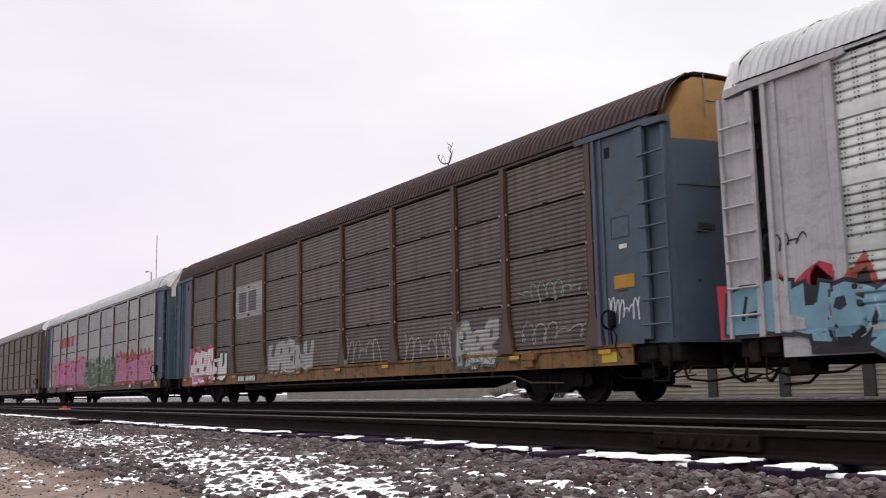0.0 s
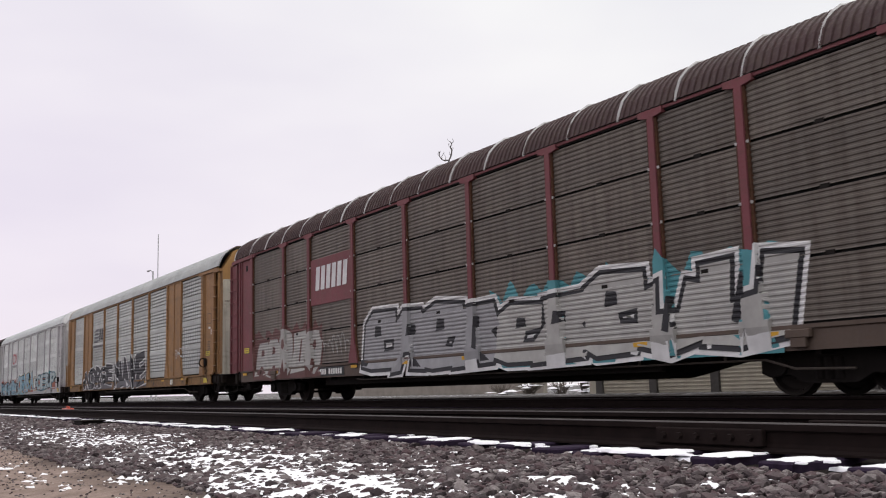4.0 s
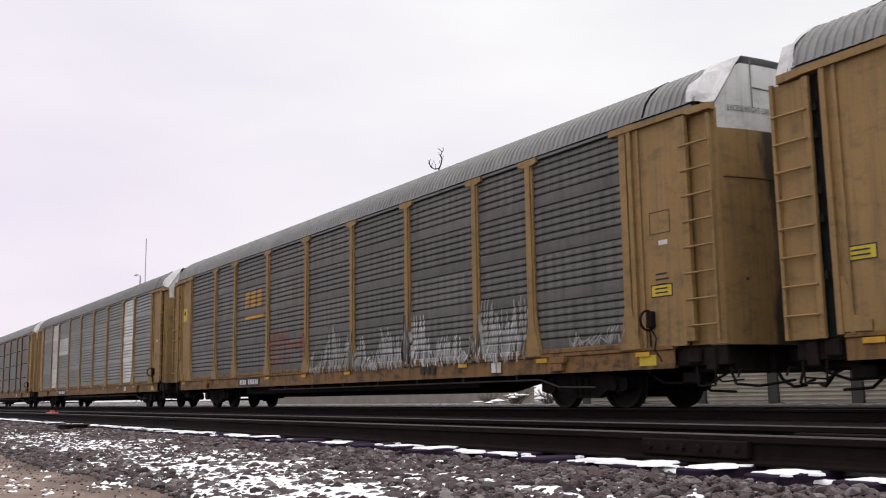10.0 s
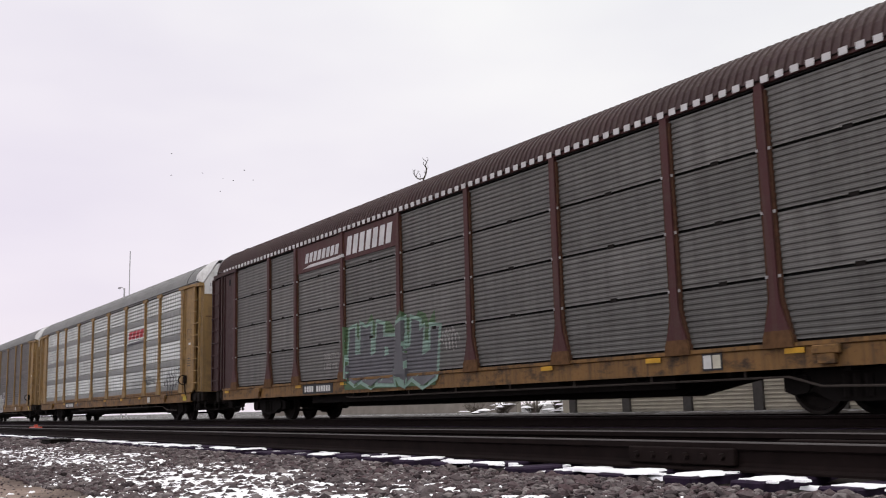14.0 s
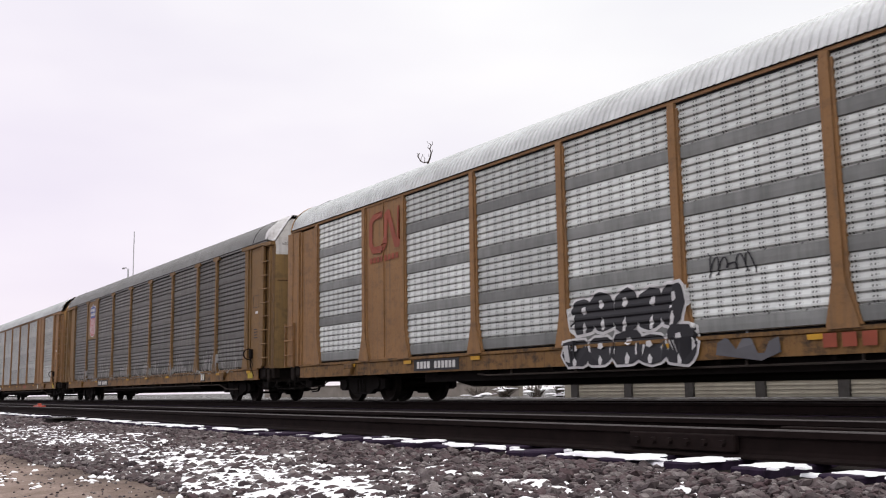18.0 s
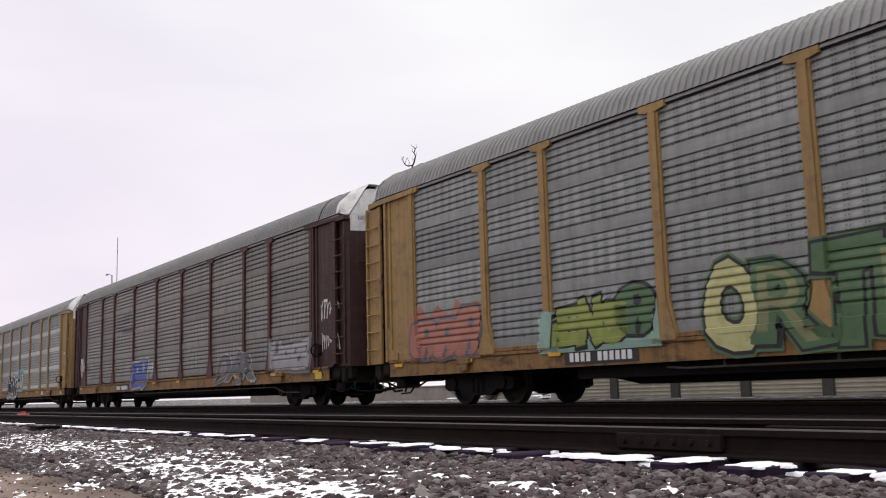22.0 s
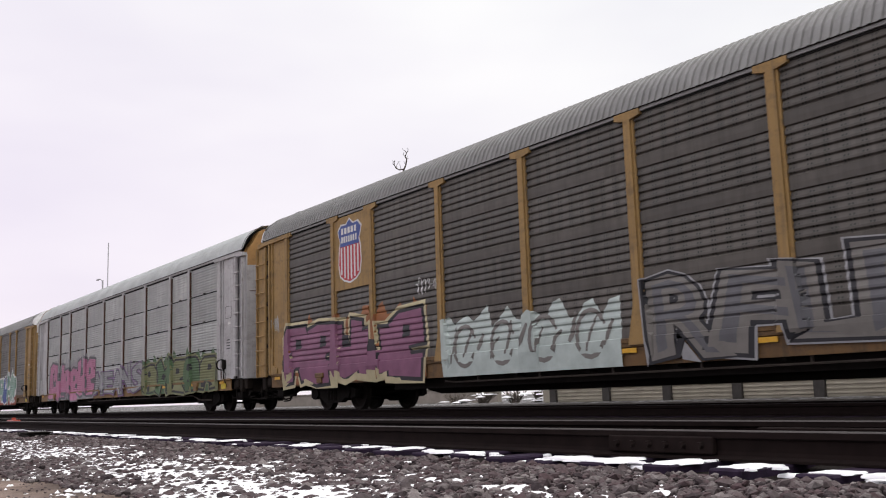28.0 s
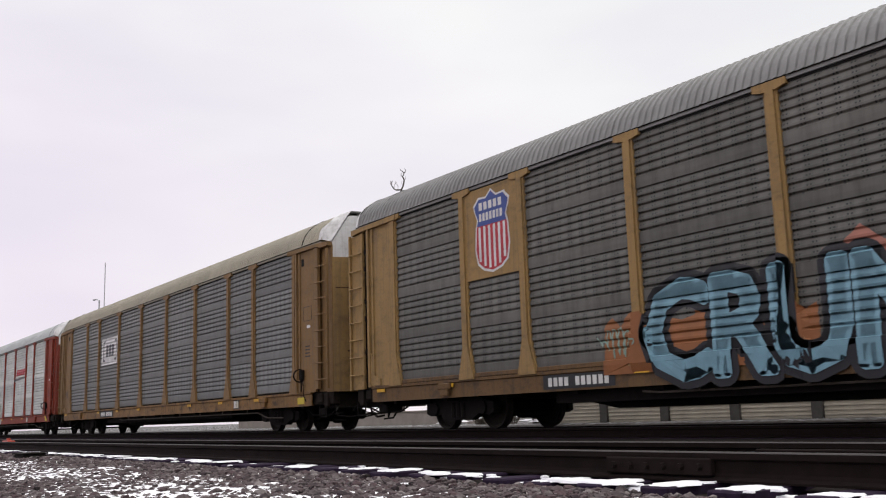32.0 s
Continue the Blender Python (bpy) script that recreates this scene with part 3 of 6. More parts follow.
def autorack(spec):
    """One two-level car carrier. spec: its colours, screens, roof and marks."""
    car = thing("autorack_wagon", spec["label"], "railway wagon", (0, TRAIN_Y, 0), group="autorack train")
    post_m, sill_m = spec["post"], spec["sill"]
    end_m = spec.get("end", post_m)
    scr, style, solid = spec["screen"], spec["style"], spec.get("solid", ())
    flush = post_m is TAN_BROWN
    part("rack_core", box(-13.9, 13.9, -1.42, 1.42, 1.02, 4.98), CORE, car, key="core")
    for s in (-1, 1):
        part("side_sill", moved(sweep(SILL, -13.35, 13.2), 0, 0, 0, 1, -s, 1), sill_m, car, key=("sill", s))
    part("underframe", sweep([(y, z) for y, z in TOE], -14.15, 14.15), UNDER, car, key="toe")
    part("centre_sill", belly_geo, UNDER, car, key="belly")
    for i in range(-6, 7):
        part("cross_bearer", prism([(-0.05, 0.62), (0.05, 0.62), (0.05, 0.8), (-0.05, 0.8)], -1.4, 1.4), UNDER, car, at=(i * 2.08, 0, 0), key="bearer")
    # screens and posts of the near side
    special, cover = spec.get("special", {}), spec.get("cover", {})
    for b in range(9):
        x0, x1 = POSTS[b], POSTS[b + 1]
        w, cx = x1 - x0 - 0.13, (x0 + x1) / 2
        if b in solid:
            part("solid_panel", join(box(-w / 2 - 0.06, w / 2 + 0.06, -0.03, 0.02, 1.06, 5.0), box(-0.03, 0.03, -0.055, -0.02, 1.1, 4.98)), post_m, car,
                 at=(cx, -SIDE + 0.02, 0), key=("solid", round(w, 2)))
            continue
        if b in cover:
            z0, z1, m2 = cover[b]
            part("sign_panel", box(-w / 2, w / 2, -0.045, 0.0, z0, z1, 0.006), m2, car, at=(cx, -SIDE + 0.02, 0), key=("cover", round(w, 2), z0, z1))
        for r in range(ROWS):
            mat = special.get((b, r), special.get((b, None), scr))
            if mat is None:
                continue
            band = spec.get("band")
            pan = part("screen_panel", lambda w=w: panel_geo(w, style), mat, car, at=(cx, -SIDE + 0.02, ROW0 + r * ROWH),
                       key=("panel", round(w, 2), style, band.name if band else ""))
            if band and style == "band" and len(pan.data.materials) == 1:
                pan.data.materials.append(band)
                for q in pan.data.polygons[:4]:
                    q.material_index = 1
    cap = spec.get("cap", True)
    for b in range(9):
        w, cx = POSTS[b + 1] - POSTS[b], (POSTS[b] + POSTS[b + 1]) / 2
        if spec.get("rub", post_m is TAN and cap):
            part("rub_strip", box(-w / 2 + 0.27, w / 2 - 0.27, -0.05, 0.0, 1.065, 1.15, 0.008), sill_m, car, at=(cx, -SIDE + 0.01, 0), key=("rub", round(w, 2)))
        if style == "fine" and b not in solid:
            for r in range(1, ROWS):
                part("latch", box(-0.08, 0.08, -0.022, 0.0, -0.05, 0.02), UNDER, car, at=(cx, -SIDE + 0.02, ROW0 + r * ROWH), key="latch")
    for i, x in enumerate(POSTS):
        post = part("side_post", lambda: post_geo(cap), spec.get("posts_m", post_m), car, at=(x, -SIDE, 0), key=("post", cap))
        if style == "fine" or post_m in (TAN, TAN_DULL, TAN_BROWN):
            part("post_flange", prism([(-0.29, 1.07), (0.29, 1.07), (0.14, 1.72), (0.122, 4.9), (-0.122, 4.9), (-0.14, 1.72)], -0.032, 0.02), RUST if style == "fine" else post_m, post, key=("flange", style))
        if style == "fine" and post_m in (TAN, MAROON):
            part("post_foot", prism([(-0.27, 0.99), (0.27, 0.99), (0.25, 1.17), (0.215, 1.24), (-0.215, 1.24), (-0.25, 1.17)], -0.07, 0.0), FOOT, post, key="foot")
        if style == "fine":
            for r in range(1, ROWS):
                for e in (-0.115, 0.115):
                    part("bolt", box(-0.02, 0.02, -0.05, -0.03, -0.025, 0.02), SILVERP, post, at=(e, 0, ROW0 + r * ROWH - 0.02), key="postbolt")
    # plain far side
    part("far_side", join(*[moved(panel_geo(28.2, style), 0, 0, ROW0 + r * ROWH, 1, -1, 1) for r in range(ROWS)]), scr, car, at=(0, SIDE - 0.02, 0), key=("far", style))
    part("eave_beam", sweep([(-1.535, 4.995), (-1.42, 4.995), (-1.42, 5.075), (-1.535, 5.075)], -13.9, 13.9), spec.get("eave", spec["roof"] if cap else post_m), car, key="eave")
    # solid dark strip drawn for the shade in the gap under the beam
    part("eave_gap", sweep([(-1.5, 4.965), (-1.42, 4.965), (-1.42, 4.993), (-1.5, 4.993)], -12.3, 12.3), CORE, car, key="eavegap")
    # thin black strip added as the shadow below the overhanging roof edge
    part("drip_edge", sweep([(-1.556, 5.052), (-1.5, 5.052), (-1.5, 5.066), (-1.556, 5.066)], -13.9, 13.9), UNDER, car, key="drip")
    whole = spec.get("hood", WHITE) is GOLD
    part("roof", lambda: roof_geo(-13.95, 14.22 if whole else 13.98), spec["roof"], car, key=("roof", whole))
    for i in range(18 if spec.get("straps") else 0):
        part("roof_strap", lambda: join(*[rod((0, y0, arch(y0) + 0.035), (0, y1, arch(y1) + 0.035), 0.03, 4) for y0, y1 in
                                          ((-1.55 * math.cos(math.pi * k / 14), -1.55 * math.cos(math.pi * (k + 1) / 14)) for k in range(14))]), SILVERP, car, at=(-12.4 + 1.46 * i, 0, 0), key="strap")
    for s in (-1, 1):
        if (s < 0 or not whole) and not (s < 0 and spec["seed"] in (17, 19, 23, 24)):
            part("roof_hood", lambda: moved(hood_geo(s > 0), 0, 0, 0, s, 1, 1), spec.get("hood", WHITE), car, key=("hood", s))
        if s > 0:
            part("door_fold", door_fold_geo, FOLD, car, key="doorfold")
        split = spec.get("split", 4.56)
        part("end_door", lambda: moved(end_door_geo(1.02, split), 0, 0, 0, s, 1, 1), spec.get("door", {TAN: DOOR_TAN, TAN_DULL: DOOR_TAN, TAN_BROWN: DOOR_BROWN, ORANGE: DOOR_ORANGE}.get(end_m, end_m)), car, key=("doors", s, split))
        part("door_top", lambda: moved(end_door_geo(split, 5.7, -0.004), 0, 0, 0, s, 1, 1), spec.get("hood", WHITE), car, key=("tops", s, split))
        part("door_seam", lambda: box(14.5, 14.57, -0.06, 0.06, 1.1, 5.72) if s > 0 else box(-14.57, -14.5, -0.06, 0.06, 1.1, 5.72), UNDER, car, key=("seam", s))
        part("end_panel", lambda: end_panel_geo(1.2 if s > 0 else 1.12), end_m, car, at=(12.95 if s > 0 else -12.87, -SIDE, 0), key=("endpanel", s))
        if flush and s < 0:
            part("corner_panel", join(box(-0.31, 0.56, -0.014, 0.02, 1.02, 4.98, 0.008), box(0.04, 0.08, -0.03, -0.012, 1.02, 4.98)), end_m, car, at=(-13.93, -SIDE, 0), key="cornerflush")
        elif s > 0:
            part("corner_panel", box(-0.38, 0.38, 0.06, 0.12, 1.04, 4.9), end_m, car, at=(13.93, -SIDE, 0), key="corner")
        else:
            part("corner_panel", join(box(-0.38, 0.28, -0.02, 0.02, 1.0, 4.86, 0.008), box(0.24, 0.28, -0.06, 0.0, 1.0, 4.86)), end_m, car, at=(-13.93, -SIDE, 0), key="cornerleft")
        if spec["seed"] in (2, 5, 6, 7, 12, 24):
            part("hand_hole", box(-0.07, 0.07, -0.008, 0.0, 4.52, 4.72), CORE, car, at=(12.75 if s > 0 else -12.75, -SIDE - 0.012, 0), key="handhole")
        part("roof_edge", lambda: join(*[rod((0, y0, max(arch(y0), 5.07) + 0.015), (0, y1, max(arch(y1), 5.07) + 0.015), 0.022, 5) for y0, y1 in
                                         ((-1.54 * math.cos(math.pi * i / 16), -1.54 * math.cos(math.pi * (i + 1) / 16)) for i in range(16))]), UNDER, car, at=(14.2 if whole and s > 0 else 12.75 * s, 0, 0), key="roofedge")
        if s > 0:
            part("door_joint", lambda: join(*[rod((plan_x(y) + 0.003, y, 3.74), (plan_x(y + 0.29) + 0.003, y + 0.29, 3.74), 0.012, 4) for y in (-1.35, -1.06, -0.77, -0.48)]), RUST, car, key="doorjoint")
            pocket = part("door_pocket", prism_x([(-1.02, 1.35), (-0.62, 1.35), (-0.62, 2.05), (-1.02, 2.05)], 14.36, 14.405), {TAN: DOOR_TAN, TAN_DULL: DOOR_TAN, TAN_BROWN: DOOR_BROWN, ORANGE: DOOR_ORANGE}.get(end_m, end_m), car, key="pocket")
            part("lip", prism_x([(-1.05, 2.05), (-0.59, 2.05), (-0.59, 2.09), (-1.05, 2.09)], 14.36, 14.43), RUST, pocket, key="pocketlip")
        if s > 0 and spec["seed"] in (2, 6, 24):
            slot = part("door_slot", box(14.44, 14.49, -1.02, -0.62, 2.95, 3.08, 0.01), BLACKP, car, key="doorslot")
            part("rim", box(14.43, 14.48, -1.05, -0.59, 2.92, 2.95), end_m, slot, key="slotrim")
        ladder(car, s, end_m, flush and s < 0)
        if not (flush and s < 0):
            part("end_beam", prism([(-1.2, 4.92), (0.62, 4.915), (0.75, 4.86), (1.2, 4.86), (1.2, 4.97), (0.8, 4.99), (-1.2, 5.04)] if s > 0 else [(-1.05, 4.86), (-0.6, 4.9), (1.05, 4.92), (1.05, 5.04), (-1.05, 5.0)], -0.085, 0.1),
                 end_m, car, at=(13.1 if s > 0 else -13.1, -SIDE, 0), key=("endbeam", s))
        part("far_end_panel", box(12.22 * s, 14.31 * s, 1.4, 1.5, 1.04, 4.93) if s > 0 else box(-14.31, -12.22, 1.4, 1.5, 1.04, 4.93), end_m, car, key=("farend", s))
        part("coupler", lambda: moved(coupler_geo(), OUT * s, 0, 0, s, 1, 1), UNDER, car, key=("coupler", s))
        part("brake_hose", lambda: moved(hose_geo(s), OUT * s, 0, 0, s, 1, 1), UNDER, car, key=("hose", s))
        part("end_sill", lambda: join(box(13.1, 14.25, -1.40, -1.2, 0.70, 1.03, 0.02) if s > 0 else box(-14.25, -13.25, -1.40, -1.2, 0.70, 1.03, 0.02),
                                      box(13.6 * s - 0.14, 13.6 * s + 0.14, -1.47, -1.38, 0.74, 1.0, 0.03), box(13.95 * s - 0.1, 13.95 * s + 0.1, -1.47, -1.38, 0.62, 0.98, 0.02),
                                      box(min(13.35 * s, 14.2 * s), max(13.35 * s, 14.2 * s), -1.2, 1.5, 0.6, 0.98)), GRIME, car, "grimy black end sill", key=("endsill", s))
        for name, key, run in (("brake_pipe", "pipe_a", [(12.2, -1.1, 0.62), (12.6, -1.15, 0.45), (13.6, -1.12, 0.42), (14.1, -1.2, 0.6)]), ("brake_rod", "pipe_b", [(13.0, -0.9, 0.62), (13.4, -0.9, 0.3), (13.9, -0.85, 0.28)]),
                               ("air_hose", "pipe_c", [(14.2, -1.3, 0.66), (14.3, -1.3, 0.4), (14.5, -1.0, 0.36), (14.72, -0.4, 0.45)])):
            part(name, lambda: moved(pipe(run, 0.023), 0, 0, 0, s, 1, 1), UNDER, car, key=(key, s))
        part("brake_cylinder", lambda: moved(box(13.1, 13.5, -1.25, -0.8, 0.42, 0.62, 0.03), 0, 0, 0, s, 1, 1), UNDER, car, key=("cylinder", s))
        part("stirrup", lambda: join(pipe([(-0.2, 0, 0.7), (-0.18, 0, 0.38), (0.18, 0, 0.38), (0.2, 0, 0.7)], 0.016)), UNDER, car, at=(13.88 * s, -1.5, 0), key="stirrup")
        truck = part("truck", truck_frame_geo, UNDER, car, at=(10.35 * s, 0, 0), key="truck")
        for e in (-0.889, 0.889):
            ws = part("wheelset", wheelset_geo, WHEEL, truck, key="wheelset")
            ws.matrix_parent_inverse = Matrix.Translation((e, 0, 0))
            ws.location = (0, 0, WHEEL_R)
            WHEELSETS.append(ws)
    # reflectors, stencil patches and labels along the sill
    for i in range(10):
        if (i * 7 + spec["seed"]) % 4 != 3:
            part("reflector", box(-0.17, 0.17, -0.006, 0.004, 0.90, 0.98), YELLOW, car, at=(-12.9 + i * 2.82, -1.534, 0), key="reflector")
    px = spec.get("plate_x", -6.05)
    plate = part("number_patch", box(-0.95, 0.95, -0.006, 0.004, 0.72, 0.98), BLACKP, car, "black stencil patch", at=(px, -1.507, 0), key="plate")
    for j in range(4):
        part("stencil_bar", box(-0.05, 0.05, -0.012, -0.006, 0.77, 0.93), LETTER, plate, at=(-0.75 + j * 0.15, 0, 0), key="sbar")
    for j in range(6):
        part("stencil_bar", box(-0.05, 0.05, -0.012, -0.006, 0.77, 0.93), LETTER, plate, at=(0.0 + j * 0.15, 0, 0), key="sbar")
    cots = part("service_panel", box(-0.2, 0.2, -0.006, 0.004, 0.72, 0.99), BLACKP, car, "black panel with pale lines", at=(8.1, -1.507, 0), key="cots")
    for j in (-0.1, 0.09):
        part("table_field", box(j - 0.08, j + 0.08, -0.01, -0.006, 0.75, 0.96), LETTER if j < 0 else CREAM, cots, key=("cotsf", j))
    part("yellow_label", box(-0.2, 0.2, -0.006, 0.004, 0.74, 0.92), SIGN_YELLOW, car, at=(12.58, -1.507, 0), key="ylabel")
    part("jacking_pad", join(box(-0.22, 0.22, -0.1, 0.0, 0.86, 0.99, 0.015), box(-0.14, 0.14, -0.09, 0.0, 0.72, 0.87, 0.01)), sill_m, car, at=(-10.2, -1.5, 0), key="pad")
    part("jacking_pad", join(box(-0.22, 0.22, -0.1, 0.0, 0.86, 0.99, 0.015), box(-0.14, 0.14, -0.09, 0.0, 0.72, 0.87, 0.01)), sill_m, car, at=(10.2, -1.5, 0), key="pad")
    pipe_run = part("train_pipe", pipe([(-4.6, -1.36, 0.60), (-4.2, -1.36, 0.57), (9.4, -1.36, 0.57), (9.9, -1.3, 0.42), (10.9, -1.25, 0.40)], 0.02), PIPE, car, key="trainpipe")
    for j in range(7):
        part("hanger", box(-0.02, 0.02, -1.37, -1.34, 0.56, 0.72), PIPE, pipe_run, at=(-3.4 + 2.0 * j, 0, 0), key="hanger")
    if post_m in (TAN, TAN_DULL, ORANGE, SILVERP):
        for j in range(5):
            part("hinge_block", box(-0.05, 0.02, -0.04, 0.0, -0.06, 0.06), UNDER, car, at=(-13.55, -SIDE, 1.9 + 0.62 * j + 0.2 * (j % 2)), key="hingeblock")
        part("corner_gusset", prism([(-0.5, 1.07), (0.0, 1.07), (0.0, 1.22), (-0.26, 1.3), (-0.34, 1.75), (-0.42, 1.85), (-0.5, 1.85)], -0.045, -0.01), end_m, car, at=(-12.9, -SIDE, 0), key="gusset")
    if spec.get("brake", True):
        box_ = part("brake_housing", join(box(-0.07, 0.07, -0.12, 0.0, 1.38, 1.66, 0.02), rod((-0.02, -0.06, 1.06), (-0.02, -0.08, 1.4), 0.018)), UNDER, car, at=(12.75, -1.5, 0), key="brakebox")
        part("brake_wheel", moved(turned([(0.15, -0.015), (0.185, -0.015), (0.185, 0.015), (0.15, 0.015), (0.15, -0.015)], 16, "x"), 0, -0.14, 1.5), UNDER, box_, key="brakewheel")
        part("chain", pipe([(-0.02, -0.08, 1.4), (0.1, -0.05, 1.2), (0.05, -0.05, 1.0), (0.2, -0.04, 0.8)], 0.012), UNDER, box_, key="brakechain")
    frame_m = spec.get("stencil", BLACKP)
    t = 0.012
    sten = part("stencil_frame", join(box(-0.24, 0.24, -0.004, 0, 3.36, 3.36 + t), box(-0.24, 0.24, -0.004, 0, 2.98, 2.98 + t), box(-0.24, -0.24 + t, -0.004, 0, 2.98, 3.36),
                                      box(0.24 - t, 0.24, -0.004, 0, 2.98, 3.36)), frame_m, car, at=(13.02, -1.514, 0), key="stframe")
    for j in range(4):
        part("stencil_line", box(-0.15, 0.15 - 0.04 * (j % 2), -0.004, 0, 2.0 + j * 0.09, 2.03 + j * 0.09), frame_m, car, at=(13.02, -1.514, 0), key=("stl", j))
    part("white_label", box(-0.1, 0.1, -0.005, 0, 2.78, 2.86), LETTER, car, at=(13.08, -1.514, 0), key="wlabel")
    for x, z in spec.get("yellow_labels", ()):
        sign = part("warning_label", box(-0.25, 0.25, -0.004, 0, z - 0.11, z + 0.11), BLACKP, car, "yellow warning label with a black edge", at=(x, -1.514, 0), key=("ylab", z))
        part("field", box(-0.23, 0.23, -0.007, -0.004, z - 0.09, z + 0.09), SIGN_YELLOW, sign, key=("ylabf", z))
        for q in (-0.035, 0.035):
            part("text_bar", box(-0.15, 0.15, -0.010, -0.007, z + q - 0.012, z + q + 0.012), BLACKP, sign, key=("ylabt", z, q))
    if spec.get("yellow_sign"):
        sign = part("warning_sign", box(-0.26, 0.26, -0.005, 0, 3.35, 3.85), SIGN_YELLOW, car, "yellow warning sign", at=(-12.95, -1.514, 0), key="wsign")
        part("symbol", prism([(-0.13, 3.6), (0.13, 3.6), (0.0, 3.8)], -0.009, -0.005), BLACKP, sign, key="wsymbol")
    CARS.append(car)
    spec["car"] = car
    return car


ROOF_SMOOTH = screen("smooth_grey_roof", (0.36, 0.37, 0.37), (0.22, 0.22, 0.215), amount=0.3, metal=0.2)
CREAM_DOOR = painted("cream_door_paint", (0.52, 0.50, 0.42), amount=0.5, rust=0.3)


def std(label, screen_m=GREY_SCREEN, style="fine", **kw):
    s = dict(label=label, post=TAN, sill=SILL_TAN, screen=screen_m, style=style, roof=ROOF_GREY)
    s.update(kw)
    return s


SPECS = [
    std("weathered brown autorack wagon with grimy screens", BROWN_SCREEN, post=BROWN, sill=BROWN),
    std("pale grey autorack wagon with pink and green graffiti", SILVER_FINE, post=SILVERP, sill=BROWN, roof=ROOF_WHITE, end=BLUE, cap=False),
    std("grimy brown autorack wagon with slate blue ends and maroon roof", BROWN_SCREEN, post=BROWN, sill=SILL_TAN, roof=ROOF_MAROON, end=BLUE, hood=GOLD, cap=False),
    std("silver white autorack wagon with large blue graffiti", BRIGHT_SCREEN, "band", post=SILVERP, sill=SILVERP, roof=ROOF_WHITE),
    std("tan and silver autorack wagon with black and white graffiti", SILVER_SCREEN, "band", post=TAN_BROWN, solid=(1, 7), roof=ROOF_SMOOTH, hood=GOLD, cap=False, door=CREAM_DOOR),
    std("faded red autorack wagon with brown screens and pale graffiti", BROWN_SCREEN, post=PINK, sill=BROWN, roof=ROOF_MAROON, eave=PINK),
    std("tan autorack wagon with grey screens and red bubble graffiti", FINE_GREY, roof=ROOF_WHITE),
    std("tan autorack wagon with grey screens and a shield emblem", FINE_GREY),
    std("tan autorack wagon with some bright replacement screens", BAND_GREY, "band",
        special={(1, None): BRIGHT_SCREEN, (2, 2): BRIGHT_SCREEN, (7, None): BRIGHT_SCREEN}),
    std("tan autorack wagon with dark perforated screens and yellow lettering", DARK_SCREEN, "band"),
    std("tan autorack wagon with dark screens and white graffiti", UMBER_SCREEN, "band"),
    std("tan autorack wagon with silver screens and a red slanted emblem", BRIGHT_SCREEN, "band", band=GREY_SCREEN),
    std("maroon autorack wagon with dark grey screens and a dashed eave", DULL_FINE, post=MAROON, end=MAROON_DARK, sill=SILL_TAN, roof=ROOF_MAROON, cap=False),
    std("tan autorack wagon with wide tan panels and silver screens", SILVER_SCREEN, "band", post=TAN_BROWN, solid=(1, 7), roof=ROOF_WHITE, hood=GOLD, cap=False),
    std("tan autorack wagon with dark grimy screens", DARK_SCREEN, "band", post=TAN_DULL),
    std("tan autorack wagon with wide tan panels and bright screens", BRIGHT_SCREEN, "band", post=TAN_BROWN, solid=(1, 7), roof=ROOF_WHITE, hood=GOLD, cap=False, band=GREY_SCREEN, door=SILVERP),
    std("tan autorack wagon with silver perforated screens and dark lettering", GREY_SCREEN, "band", band=SILVER_SCREEN),
    std("maroon autorack wagon with grey-brown perforated screens", WARM_SCREEN, "band", post=MAROON, end=MAROON_DARK, sill=SILL_TAN),
    std("tan autorack wagon with grey screens and many graffiti pieces", GREY_SCREEN, "band"),
    std("tan autorack wagon with a shield emblem and green graffiti", MID_SCREEN, "band"),
    std("tan autorack wagon with dark screens and yellow lettering above graffiti", DARK_SCREEN, "band"),
    std("silver white autorack wagon with green graffiti along the bottom", SILVER_FINE, "fine", post=SILVERP, sill=TAN_DULL, hood=GOLD, roof=ROOF_WHITE, cap=False),
    std("tan autorack wagon with brown screens and bold pink graffiti", BROWN_BAND, "band"),
    std("orange-red autorack wagon with bright silver screens", BRIGHT_SCREEN, "band", post=ORANGE, sill=ORANGE, roof=ROOF_WHITE, eave=ROOF_GREY),
    std("dull tan autorack wagon with grey screens and a beige roof", WORN_GREY, "band", post=TAN_DULL, roof=ROOF_BEIGE),
    std("tan autorack wagon with a shield emblem and big blue graffiti", DARK_SCREEN, "band"),
]
for i in (7, 14, 19, 22, 25):
    SPECS[i]["cover"] = {1: (3.06, 4.97, SPECS[i]["post"])}
SPECS[10]["cover"] = {2: (2.94, 4.12, TAN)}
SPECS[12]["cover"] = {2: (4.2, 4.97, MAROON), 3: (4.2, 4.97, MAROON)}
SPECS[5]["cover"] = {2: (2.82, 4.2, PINK)}
SPECS[9]["yellow_sign"] = True
for i in (20, 22, 25):
    SPECS[i]["sill"] = SILL_DARK
SPECS[5]["straps"] = True
SPECS[9]["yellow_labels"] = [(13.0, 2.0)]
SPECS[10]["yellow_labels"] = [(-13.0, 2.15)]
SPECS[5]["yellow_labels"] = [(-12.75, 1.75)]
SPECS[4]["yellow_labels"] = [(12.9, 1.85)]
for number, spec in enumerate(SPECS):
    spec["seed"] = number
    autorack(spec)


